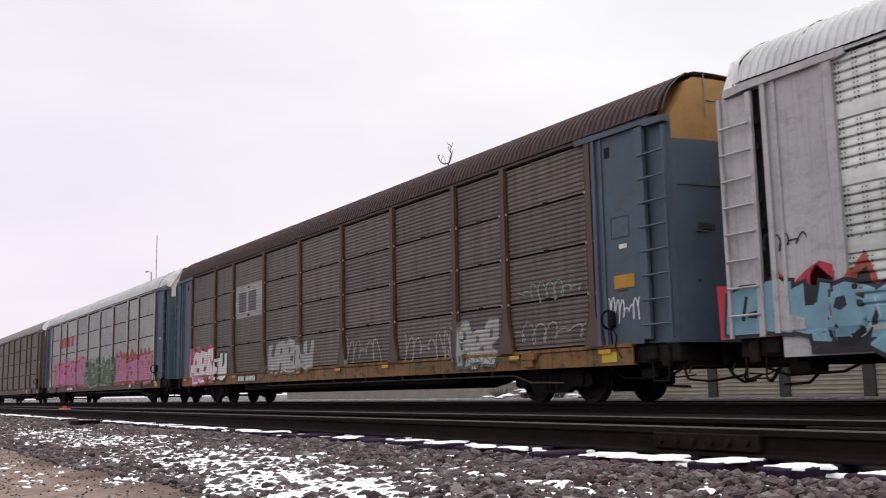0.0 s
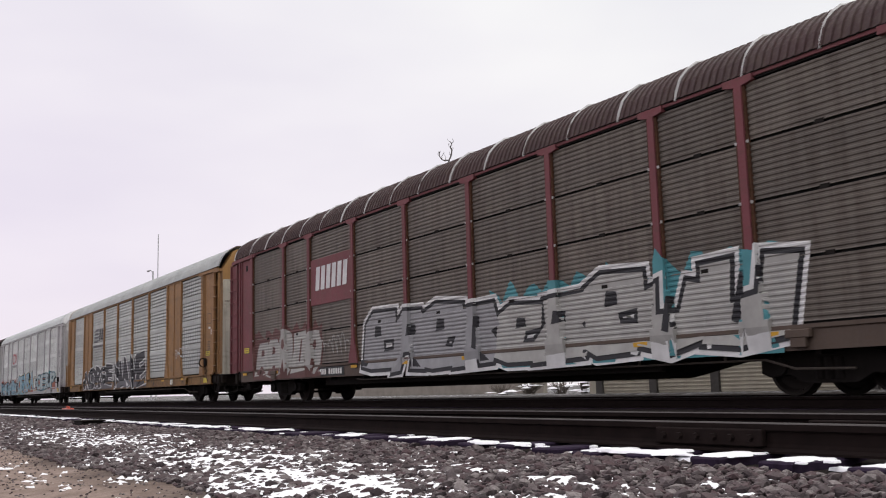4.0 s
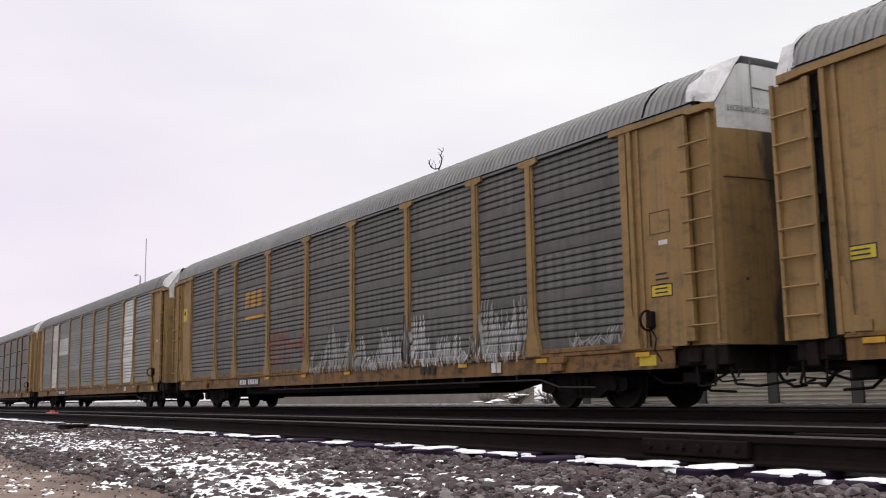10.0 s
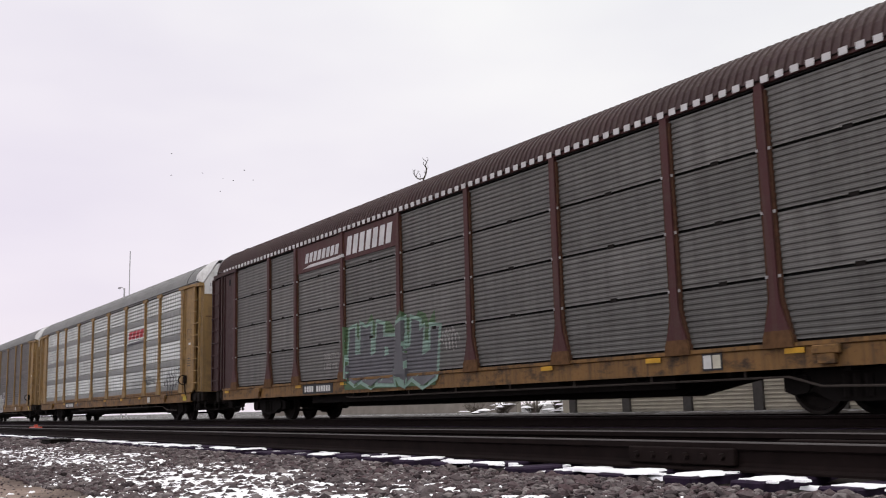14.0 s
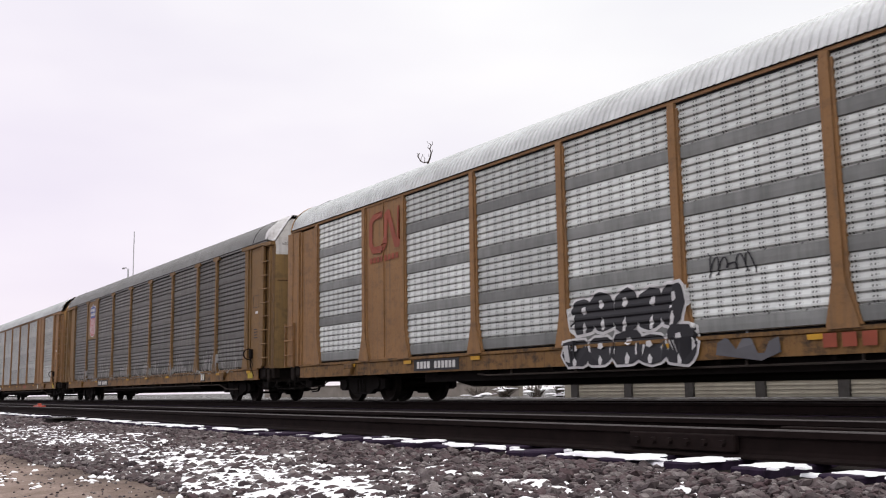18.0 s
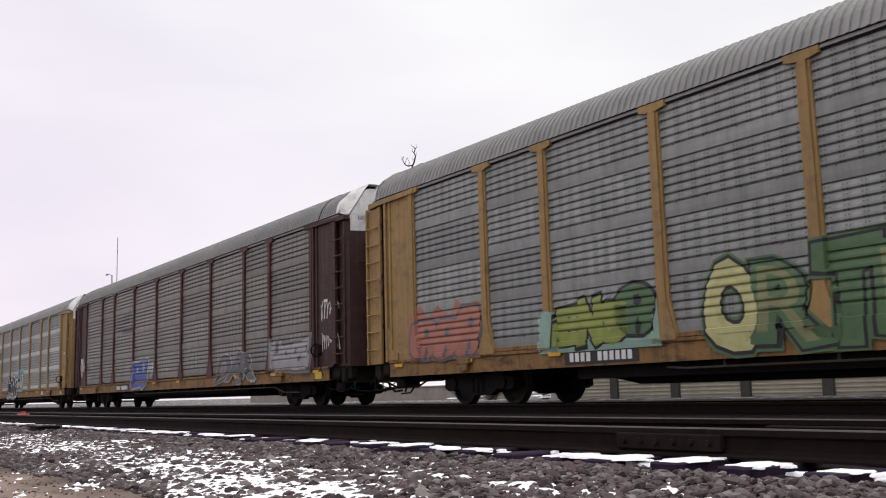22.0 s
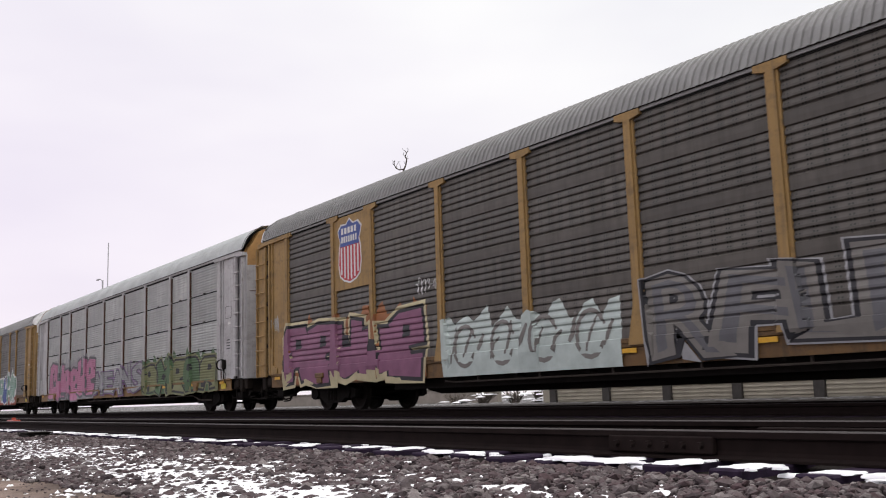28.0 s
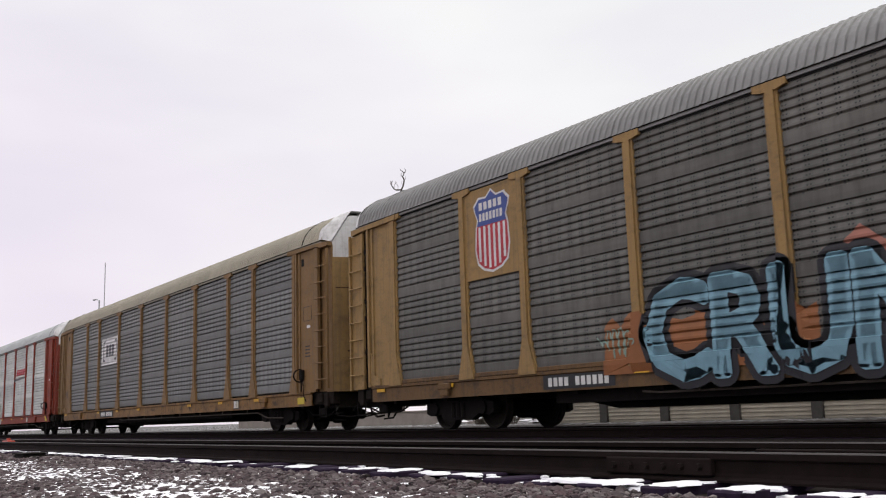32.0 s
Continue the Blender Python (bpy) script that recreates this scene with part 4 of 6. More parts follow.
# ---------------------------------------------------------------- beyond the train
CLAD = plain("cream_cladding", (0.35, 0.32, 0.26), 0.7, 0.0, 0.15, 2)
COLUMN = plain("dark_column", (0.05, 0.045, 0.042), 0.7)
BARK = plain("bark", (0.06, 0.048, 0.04), 0.9)
GALV = plain("grey_mast_steel", (0.42, 0.42, 0.44), 0.5, 0.2)


def ribbed_sheet(w, h, ribs):
    v, f = [], []
    step = h / ribs
    for x in (0, w):
        for i in range(ribs):
            v += [(x, 0, i * step), (x, 0, (i + 0.55) * step), (x, -0.025, (i + 0.65) * step), (x, -0.025, (i + 0.95) * step)]
        v.append((x, 0, h))
    n = 4 * ribs + 1
    return v, [(i, n + i, n + i + 1, i + 1) for i in range(n - 1)]


def make_shed():
    shed = thing("trackside_shed", "long low cream shed with ribbed metal walls and dark columns", "shed", (0, 26, -0.14))
    part("wall", box(-30.9, 60, 0.02, 14, 0, 3.6), CLAD, shed, key="shedbox")
    part("roof", prism([(-31.4, 3.6), (60.5, 3.6), (60.5, 3.8), (-31.4, 3.8)], -0.4, 14.4), GALV, shed, key="shedroof")
    for i in range(30):
        x = -30.19 + 3.05 * i
        part("column", box(-0.19, 0.19, -0.1, 0.05, 0, 3.6, 0.01), COLUMN, shed, at=(x, 0, 0), key="shedcol")
        if i < 29:
            part("wall_panel", lambda: ribbed_sheet(2.65, 3.5, 26), CLAD, shed, at=(x + 0.2, 0, 0.05), key="shedpanel")
    return shed


make_shed()


def limb(bm_v, bm_f, a, b, r0, r1):
    g = rod(a, b, r0, 5)
    q = (Vector(b) - Vector(a))
    v = g[0]
    c = Vector(b)
    v = v[:5] + [tuple(c + (Vector(p) - c) * (r1 / r0)) for p in v[5:]]
    n = len(bm_v)
    bm_v += v
    bm_f += [tuple(i + n for i in p) for p in g[1]]


def make_tree(at, height, seed):
    rnd = random.Random(seed)
    tree = thing("bare_tree", "leafless tree rising behind the train", "tree", at)
    tv, tf, cv, cf = [], [], [], []
    p, top = Vector((0, 0, 0)), height * 0.48
    prev = p
    for i in range(5):
        q = Vector((rnd.uniform(-.2, .2), rnd.uniform(-.2, .2), top * (i + 1) / 5))
        limb(tv, tf, prev, q, 0.3 - 0.045 * i, 0.3 - 0.045 * (i + 1))
        prev = q

    def grow(a, way, length, r, depth):
        b = a + way * length
        limb(cv, cf, a, b, r, r * 0.7)
        if depth == 0:
            return
        for _ in range(2 if depth < 4 else 3):
            w = (way + Vector((rnd.uniform(-.7, .7), rnd.uniform(-.7, .7), rnd.uniform(-.2, .6)))).normalized()
            grow(b, w, length * rnd.uniform(0.6, 0.85), r * 0.62, depth - 1)

    for i in range(3):
        w = Vector((rnd.uniform(-.6, .6), rnd.uniform(-.5, .5), 1)).normalized()
        grow(prev, w, height * 0.07, 0.07, 4)
    # the leader that stands above the rest, with one side fork
    side = Vector((0.28, 0.45, 0))
    runs = [(0.075, [(0, top - height), (0.4, -2.6), (0.62, -1.55), (0.91, -1.21), (1.06, -0.82), (0.95, -0.66), (0.84, -0.57), (1.0, -0.42), (1.06, -0.3), (0.8, -0.14)]),
            (0.06, [(0.62, -1.55), (0.35, -1.52), (0.1, -1.57), (-0.35, -1.45), (-0.62, -1.22), (-0.66, -0.98), (-0.5, -0.85)]),
            (0.025, [(1.06, -0.3), (1.25, -0.2), (1.28, -0.05), (1.15, 0.05)]), (0.025, [(0.84, -0.57), (0.62, -0.45), (0.7, -0.28)]), (0.02, [(0.8, -0.14), (0.6, -0.1), (0.55, 0.02)]),
            (0.022, [(-0.35, -1.45), (-0.3, -1.2), (-0.12, -1.05), (-0.1, -0.9)]), (0.022, [(0.1, -1.57), (0.22, -1.3), (0.05, -1.1)]), (0.018, [(-0.62, -1.22), (-0.82, -1.1), (-0.8, -0.95)]),
            (0.018, [(1.06, -0.82), (1.25, -0.72), (1.2, -0.55)]), (0.016, [(0.91, -1.21), (0.7, -1.05), (0.72, -0.9)]), (0.015, [(-0.66, -0.98), (-0.85, -0.85)]), (0.015, [(-0.12, -1.05), (0.1, -0.95)])]
    for r, run in runs:
        for i, ((a, za), (b, zb)) in enumerate(zip(run, run[1:])):
            q = 1 - 0.7 * i / len(run)
            limb(cv, cf, side * a + Vector((0, 0, height + za)), side * b + Vector((0, 0, height + zb)), r * q * 0.95, r * q * 0.85)
    part("trunk", (tv, tf), BARK, tree, key=("trunk", seed))
    part("crown", (cv, cf), BARK, tree, key=("crown", seed))
    return tree


make_tree((-57.5, 36, -0.12), 18.05, 3)
mast = thing("radio_mast", "thin grey radio mast far behind the train", "mast", (-219.0, 60, -0.12))
part("pole", join(rod((0, 0, 0), (0, 0, 24), 0.15, 8), rod((0, 0, 24), (0, 0, 36.8), 0.11, 8)), GALV, mast, key="mastpole")
lamp = thing("street_lamp", "grey street lamp with one arm far off", "street lamp", (-111.5, 30, -0.12))
part("pole", rod((0, 0, 0), (0, 0, 14.6), 0.09, 8), GALV, lamp, key="lamppole")
part("arm", pipe([(0, 0, 14.4), (-0.8, 0, 14.8), (-1.8, 0, 14.9)], 0.05), GALV, lamp, key="lamparm")
part("lantern", box(-2.3, -1.7, -0.12, 0.12, 14.8, 14.95, 0.02), GALV, lamp, key="lantern")


# ---------------------------------------------------------------- paint on the wagons: emblems and graffiti
PAINTS = {}
WIDEN = 1.027


def paint_mat(name, col):
    if name not in PAINTS:
        PAINTS[name] = plain(name + "_spray", col, 0.6, 0, 0.18, 3.0, 0.1)
    return PAINTS[name]


COL = dict(haze=(0.27, 0.36, 0.40), umberish=(0.24, 0.09, 0.03), black=(0.016, 0.016, 0.02), white=(0.58, 0.58, 0.58), salmon=(0.30, 0.12, 0.085), umber=(0.11, 0.045, 0.04), plum=(0.19, 0.075, 0.135), straw=(0.38, 0.37, 0.17), frost=(0.40, 0.46, 0.44), moss=(0.16, 0.17, 0.08), sky=(0.165, 0.31, 0.385), teal=(0.06, 0.22, 0.25), blue=(0.05, 0.08, 0.26), navy=(0.03, 0.05, 0.14),
           red=(0.40, 0.03, 0.045), rust=(0.27, 0.06, 0.03), pink=(0.40, 0.16, 0.26), violet=(0.18, 0.10, 0.22), lime=(0.19, 0.225, 0.05), green=(0.065, 0.12, 0.055),
           mint=(0.21, 0.32, 0.265), cream=(0.42, 0.37, 0.23), gold=(0.38, 0.20, 0.02), orange=(0.50, 0.16, 0.02), grey=(0.26, 0.26, 0.27), stone=(0.15, 0.14, 0.13), pale=(0.33, 0.325, 0.31), smoke=(0.10, 0.10, 0.11))


def skin(x, z, spec):
    """Distance of the near side's outer surface from the wagon's middle."""
    if z < 1.07:
        return 1.53
    wide = float(np.interp(z, [1.0, 1.16, 1.62, 1.8, 1.9], [0.3, 0.29, 0.19, 0.15, 0.128]))
    for p in POSTS:
        if abs(x - p) < wide:
            return 1.572
    if abs(x) > 12.22:
        return 1.515
    bay = max(i for i in range(9) if POSTS[i] <= x)
    if bay in spec.get("solid", ()):
        return 1.536 if abs(x - (POSTS[bay] + POSTS[bay + 1]) / 2) < 0.04 else 1.511
    style, lid = spec["style"], spec.get("cover", {}).get(bay)
    if lid and lid[0] <= z <= lid[1]:
        return 1.526
    if z > ROW0 + ROWS * ROWH:
        return 1.56
    if z < 1.156 and spec["post"] is TAN and spec.get("cap", True):
        return 1.543
    return 1.48 + skin_y(z, style) if z > ROW0 else 1.49


def lay_on(spec, name, polys, mat, lift=0.006, label=""):
    """Lays flat shapes, polygons of (x, z), on the ribbed side of a wagon as a film of paint."""
    style = spec["style"]
    bm = bmesh.new()
    for poly in polys:
        if len(poly) > 2:
            vs = [bm.verts.new((x * WIDEN, 0, z)) for x, z in poly]
            try:
                bm.faces.new(vs)
            except ValueError:
                pass
    bmesh.ops.remove_doubles(bm, verts=bm.verts[:], dist=0.0008)
    bmesh.ops.triangulate(bm, faces=bm.faces[:])
    zs = [v.co.z for v in bm.verts]
    xs = [v.co.x for v in bm.verts]
    levels = {1.07, 1.15, 1.16, 1.62, 1.8}
    for r in range(ROWS):
        levels |= {round(ROW0 + r * ROWH + a, 3) for a, _ in rib_profile(style)}
    for z in sorted(levels):
        if min(zs) < z < max(zs):
            bmesh.ops.bisect_plane(bm, geom=bm.verts[:] + bm.edges[:] + bm.faces[:], plane_co=(0, 0, z), plane_no=(0, 0, 1))
    for p in POSTS:
        for d in (-0.3, -0.285, -0.195, -0.145, -0.127, 0.127, 0.145, 0.195, 0.285, 0.3):
            if min(xs) < p + d < max(xs):
                bmesh.ops.bisect_plane(bm, geom=bm.verts[:] + bm.edges[:] + bm.faces[:], plane_co=(p + d, 0, 0), plane_no=(1, 0, 0))
    for v in bm.verts:
        v.co.y = -skin(v.co.x, v.co.z, spec) - lift
    part(name, from_bm(bm), mat, spec["car"], label)


def rect(x0, x1, z0, z1, lean=0.0):
    return [(x0, z0), (x1, z0), (x1 + lean, z1), (x0 + lean, z1)]


def stroke(points, w):
    """A brush stroke of width w along points, as quads with rounded ends."""
    out = []
    for (ax, az), (bx, bz) in zip(points, points[1:]):
        dx, dz = bx - ax, bz - az
        n = math.hypot(dx, dz) or 1
        ex, ez = dx / n * w * 0.3, dz / n * w * 0.3
        px, pz = -dz / n * w / 2, dx / n * w / 2
        out.append([(ax - ex + px * .7, az - ez + pz * .7), (ax - ex - px * .7, az - ez - pz * .7), (ax - px, az - pz), (bx - px, bz - pz), (bx + ex - px * .7, bz + ez - pz * .7),
                    (bx + ex + px * .7, bz + ez + pz * .7), (bx + px, bz + pz), (ax + px, az + pz)])
    return out


def arc(cx, cz, rx, rz, a0, a1, n=9):
    return [(cx + rx * math.cos(math.radians(a0 + (a1 - a0) * i / n)), cz + rz * math.sin(math.radians(a0 + (a1 - a0) * i / n))) for i in range(n + 1)]


def ribbon(points, w):
    """One continuous brush line of width w."""
    left, right = [], []
    for i, (x, z) in enumerate(points):
        ax, az = points[max(i - 1, 0)]
        bx, bz = points[min(i + 1, len(points) - 1)]
        n = math.hypot(bx - ax, bz - az) or 1
        h = w / 2 * (0.55 if i in (0, len(points) - 1) else 1)
        left.append((x - (bz - az) / n * h, z + (bx - ax) / n * h))
        right.append((x + (bz - az) / n * h, z - (bx - ax) / n * h))
    return [[left[i], right[i], right[i + 1], left[i + 1]] for i in range(len(points) - 1)]


def forms(x0, x1, z0, z1, n, seed, style, lean):
    """Abstract sprayed forms in a row: for each a body, and cuts in it."""
    rnd = random.Random(seed)
    cell, tall = (x1 - x0) / n, z1 - z0
    out = []
    for i in range(n):
        a = x0 + (i - 0.05) * cell
        w = cell * rnd.uniform(1.05, 1.2)
        lo, hi = z0 + rnd.uniform(0, .1) * tall, z1 - rnd.uniform(0, .26) * tall
        h = hi - lo
        kind = style if style != "mixed" else rnd.choice(("block", "bubble", "block", "bubble", "blade"))
        if kind == "bubble":
            body = [(0.5 + 0.52 * math.copysign(abs(math.cos(k * .3927)) ** .7, math.cos(k * .3927)), 0.5 + 0.5 * math.copysign(abs(math.sin(k * .3927)) ** .75, math.sin(k * .3927))) for k in range(16)]
            m = rnd.uniform(.4, .6)
            cuts = [[(m - .05, 0.02), (m + .05, 0.02), (m + .09, .2), (m, .36), (m - .07, .2)], [(m - .1, .62), (m + .02, .56), (m + .12, .64), (m + .06, .8), (m - .08, .78)]]
        elif kind == "blade":
            body = [(0.06, 0.05), (0.3, -0.1), (0.44, 0.26), (0.6, 0.22), (0.78, -0.06), (1.08, 0.1), (0.92, 0.5), (1.1, 0.82), (0.84, 1.1), (0.62, 0.7), (0.5, 0.66), (0.22, 1.04), (-0.04, 0.86), (0.12, 0.5)]
            cuts = [[(0.34, 0.42), (0.52, 0.36), (0.62, 0.5), (0.42, 0.58)], [(0.72, 0.2), (0.8, 0.12), (0.84, 0.4)]]
        else:
            body = rnd.choice(([(0, 0), (.36, -.02), (.4, .28), (.6, .28), (.64, 0), (1, .03), (.97, .7), (.8, 1), (.2, .98), (.04, .8)],
                               [(.02, .05), (.3, 0), (.95, 0), (1, .3), (.6, .34), (.62, .48), (1, .52), (.98, .96), (.3, 1), (0, .85)],
                               [(0, .1), (.5, -.02), (1, .1), (1.02, .95), (.68, 1), (.66, .55), (.36, .52), (.34, 1), (-.02, .94)],
                               [(0, 0), (.95, .03), (1.02, .4), (.82, .52), (1, .66), (.9, 1), (.04, .97), (.1, .6), (-.04, .3)]))
            m = rnd.uniform(.4, .56)
            cuts = [[(m - .1, .58), (m + .12, .6), (m + .1, .76), (m - .08, .78)]] if rnd.random() < .75 else [[(m - .06, .3), (m + .04, .26), (m + .08, .8), (m, .82)]]
        body = [(p + rnd.uniform(-.05, .05), q + rnd.uniform(-.04, .04)) for p, q in body]
        sl = lean + rnd.uniform(-.1, .1)

        def put(pts):
            return [(a + p * w + sl * q * h, max(lo + q * h, 0.6)) for p, q in pts]

        out.append((put(body), [put(c) for c in cuts]))
    return out


def grown(poly, d):
    """A polygon pushed outward by d."""
    area = sum(ax * bz - bx * az for (ax, az), (bx, bz) in zip(poly, poly[1:] + poly[:1]))
    sg, n, out = (1 if area > 0 else -1), len(poly), []
    for i in range(n):
        (ax, az), (x, z), (bx, bz) = poly[i - 1], poly[i], poly[(i + 1) % n]
        e1, e2 = (x - ax, z - az), (bx - x, bz - z)
        l1, l2 = math.hypot(*e1) or 1, math.hypot(*e2) or 1
        nx, nz = sg * (e1[1] / l1 + e2[1] / l2), -sg * (e1[0] / l1 + e2[0] / l2)
        q = max(nx * nx + nz * nz, 1.5) / 2
        out.append((x + nx * d / q, max(z + nz * d / q, 0.58)))
    return out


def cloud(spec, x0, x1, z0, z1, seed, col, lift=0.004):
    """A ragged sprayed ground behind a piece."""
    rnd = random.Random(seed)
    n = max(8, int((x1 - x0) / 0.22))
    top = [(x1 - (x1 - x0) * i / n + rnd.uniform(-.06, .06), z1 + (0.16 * math.sin(i * 1.9 + seed) + rnd.uniform(-.16, .12)) * (0.3 if i in (0, n) else 1)) for i in range(n + 1)]
    lay_on(spec, "graffiti_ground", [[(x0, z0), (x1, z0)] + top], paint_mat(col, COL[col]), lift)


def graffiti(spec, x0, x1, z0, z1, n, seed, fill, line, halo=None, weight=0.3, lean=0.1, back=None, label="", style="block", shine=None):
    """A sprayed piece: a row of abstract forms with outlines; fill is one colour or several."""
    if line is None:
        scrawl(spec, x0, x1, z0, z1, n, seed, fill, 0.13)
        return
    if back:
        cloud(spec, x0 - 0.15, x1 + 0.15, max(z0, 0.62), z1 + 0.02, seed, back)
    tones = fill if isinstance(fill, tuple) else (fill,)
    edge = min(0.11, 0.05 * (z1 - z0) + 0.012)
    rnd = random.Random(seed + 7)
    for i, (body, cuts) in enumerate(forms(x0, x1, z0, z1, n, seed, style, lean)):
        up = 0.0004 * (i % 2)
        if halo:
            lay_on(spec, "graffiti_halo", [grown(body, edge * 1.9)], paint_mat(halo, COL[halo]), 0.007 + up)
        if line:
            lay_on(spec, "graffiti_outline", [grown(body, edge)], paint_mat(line, COL[line]), 0.009 + up)
        tone = tones[i % len(tones)]
        lay_on(spec, "graffiti_form", [body], paint_mat(tone, COL[tone]), 0.016 + up, label if i == 0 else "")
        for c in cuts:
            lay_on(spec, "graffiti_cut", [c], paint_mat(line or back or "smoke", COL[line or back or "smoke"]), 0.022)
        if shine and len(body) > 6:
            p, q = body[-2], body[-1]
            lay_on(spec, "graffiti_highlight", ribbon([(p[0] * .85 + body[2][0] * .15, p[1] * .9 + body[2][1] * .1), (q[0] * .85 + body[2][0] * .15, q[1] * .85 + body[2][1] * .15)], edge * .7),
                   paint_mat(shine, COL[shine]), 0.0225)


def scrawl(spec, x0, x1, z0, z1, n, seed, col, weight=0.09):
    """A quick looping scribble."""
    rnd = random.Random(seed)
    w = max(0.026, 0.28 * weight * (z1 - z0))
    n = 2 * n
    pts, k = [], 8 * n
    f1 = rnd.uniform(.8, 1.2)
    for i in range(k + 1):
        u = i / k
        th = u * n * 6.283 * f1
        amp = 0.5 + 0.3 * math.sin(u * 7 + seed) + 0.15 * math.sin(u * 17 + 2 * seed)
        pts.append((x0 + u * (x1 - x0) + 0.55 * (x1 - x0) / n * math.sin(th * 0.99 + math.sin(3.1 * u + seed)) * 0.6, (z0 + z1) / 2 + (z1 - z0) / 2 * amp * math.cos(th)))
    lay_on(spec, "tag", ribbon(pts, w), paint_mat(col, COL[col]), 0.012)


def chalk(spec, x0, x1, z0, z1, seed, col, w=0.05):
    """A dense up and down scribble with a ragged top."""
    rnd = random.Random(seed)
    pts, x = [], x0
    while x < x1:
        lump = 0.5 + 0.28 * math.sin(x * 1.7 + seed) + 0.2 * math.sin(x * 4.3 + 2 * seed)
        low = z0 + rnd.uniform(0, .3) * (z1 - z0) * rnd.random()
        top = z0 + (z1 - z0) * min(1.0, max(.12, lump + rnd.uniform(-.25, .25)))
        pts += [(x + rnd.uniform(-.12, .12), low), (x + rnd.uniform(-.1, .22), max(top, low + .1))]
        x += rnd.uniform(.03, .1)
    lay_on(spec, "scribble", ribbon(pts, w), paint_mat(col, COL[col]), 0.012)


def blocks(spec, name, x0, x1, z0, z1, n, col, lean=0.0, fill=0.72, lift=0.012):
    """A word drawn as a row of plain blocks."""
    c = (x1 - x0) / n
    for i in range(n):
        lay_on(spec, name, [rect(x0 + i * c, x0 + (i + fill) * c, z0, z1, lean)], paint_mat(col, COL[col]), lift)


def shield(spec, x0, x1, z0, z1):
    w, h, cx = x1 - x0, z1 - z0, (x0 + x1) / 2
    half = [(0, 0), (0.25, 0.04), (0.42, 0.12), (0.48, 0.3), (0.45, 0.55), (0.40, 0.66), (0.47, 0.76), (0.5, 0.84), (0.36, 0.93), (0.15, 0.92), (0, 1)]
    ring = [(cx + a * w, z0 + b * h) for a, b in half] + [(cx - a * w, z0 + b * h) for a, b in half[-2:0:-1]]
    lay_on(spec, "emblem_rim", [[(cx + (a - cx) * 1.08, z0 + h / 2 + (b - z0 - h / 2) * 1.06) for a, b in ring]], paint_mat("white", COL["white"]), 0.003)
    lay_on(spec, "emblem_field", [ring], paint_mat("red", COL["red"]), 0.006)

    def edge(z):
        return float(np.interp((z - z0) / h, [b for _, b in half[:8]], [a for a, _ in half[:8]])) * w

    bars = []
    for i in range(-3, 3):
        x = cx + (i + 0.5) * w * 0.145
        zb = z0 + h * (0.03 + 0.10 * (abs(i + 0.5) / 2.5) ** 2)
        bars.append(rect(x - w * 0.033, x + w * 0.033, zb, z0 + h * 0.57))
    lay_on(spec, "emblem_stripes", bars, paint_mat("white", COL["white"]), 0.009)
    zt = z0 + h * 0.58
    top = [(cx - edge(zt), zt), (cx + edge(zt), zt)] + [(a, b) for a, b in ring if b > zt and a >= cx] + [(a, b) for a, b in ring if b > zt and a < cx]
    lay_on(spec, "emblem_top", [top], paint_mat("blue", COL["blue"]), 0.009)
    for z, n in ((0.78, 5), (0.64, 7)):
        c = w * 0.72 / n
        for i in range(n):
            lay_on(spec, "emblem_block", [rect(cx - w * 0.36 + i * c, cx - w * 0.36 + (i + .68) * c, z0 + z * h, z0 + (z + .1) * h)], paint_mat("white", COL["white"]), 0.012)


def worm(spec, x0, x1, z0, z1, col, lift=0.014):
    """A looping ribbon emblem."""
    w, h = x1 - x0, z1 - z0
    t = h * 0.17
    pts = [(0.42, 0.95), (0.14, 0.93), (0.04, 0.8), (0.03, 0.25), (0.12, 0.08), (0.42, 0.06), (0.52, 0.2), (0.55, 0.9), (0.62, 0.95), (0.86, 0.1), (0.94, 0.1), (0.97, 0.98)]
    lay_on(spec, "ribbon_emblem", stroke([(x0 + a * w, z0 + b * h) for a, b in pts], t), paint_mat(col, COL[col]), lift)


def word_mesh(text, x, z, height, spacing=1.0):
    """Polygons of a word in the built-in font."""
    cu = bpy.data.curves.new("word", "FONT")
    cu.body, cu.size, cu.space_character, cu.resolution_u = text, height * 1.4, spacing, 2
    ob = bpy.data.objects.new("word", cu)
    scene.collection.objects.link(ob)
    me = bpy.data.meshes.new_from_object(ob)
    out = [[(x + me.vertices[i].co.x, z + me.vertices[i].co.y) for i in p.vertices] for p in me.polygons]
    bpy.data.objects.remove(ob)
    bpy.data.curves.remove(cu)
    bpy.data.meshes.remove(me)
    return out


def spread(polys, x0, x1, z0, z1):
    xs, zs = [a for p in polys for a, _ in p], [b for p in polys for _, b in p]
    fx, fz = (x1 - x0) / (max(xs) - min(xs)), (z1 - z0) / (max(zs) - min(zs))
    return [[(x0 + (a - min(xs)) * fx, z0 + (b - min(zs)) * fz) for a, b in p] for p in polys]


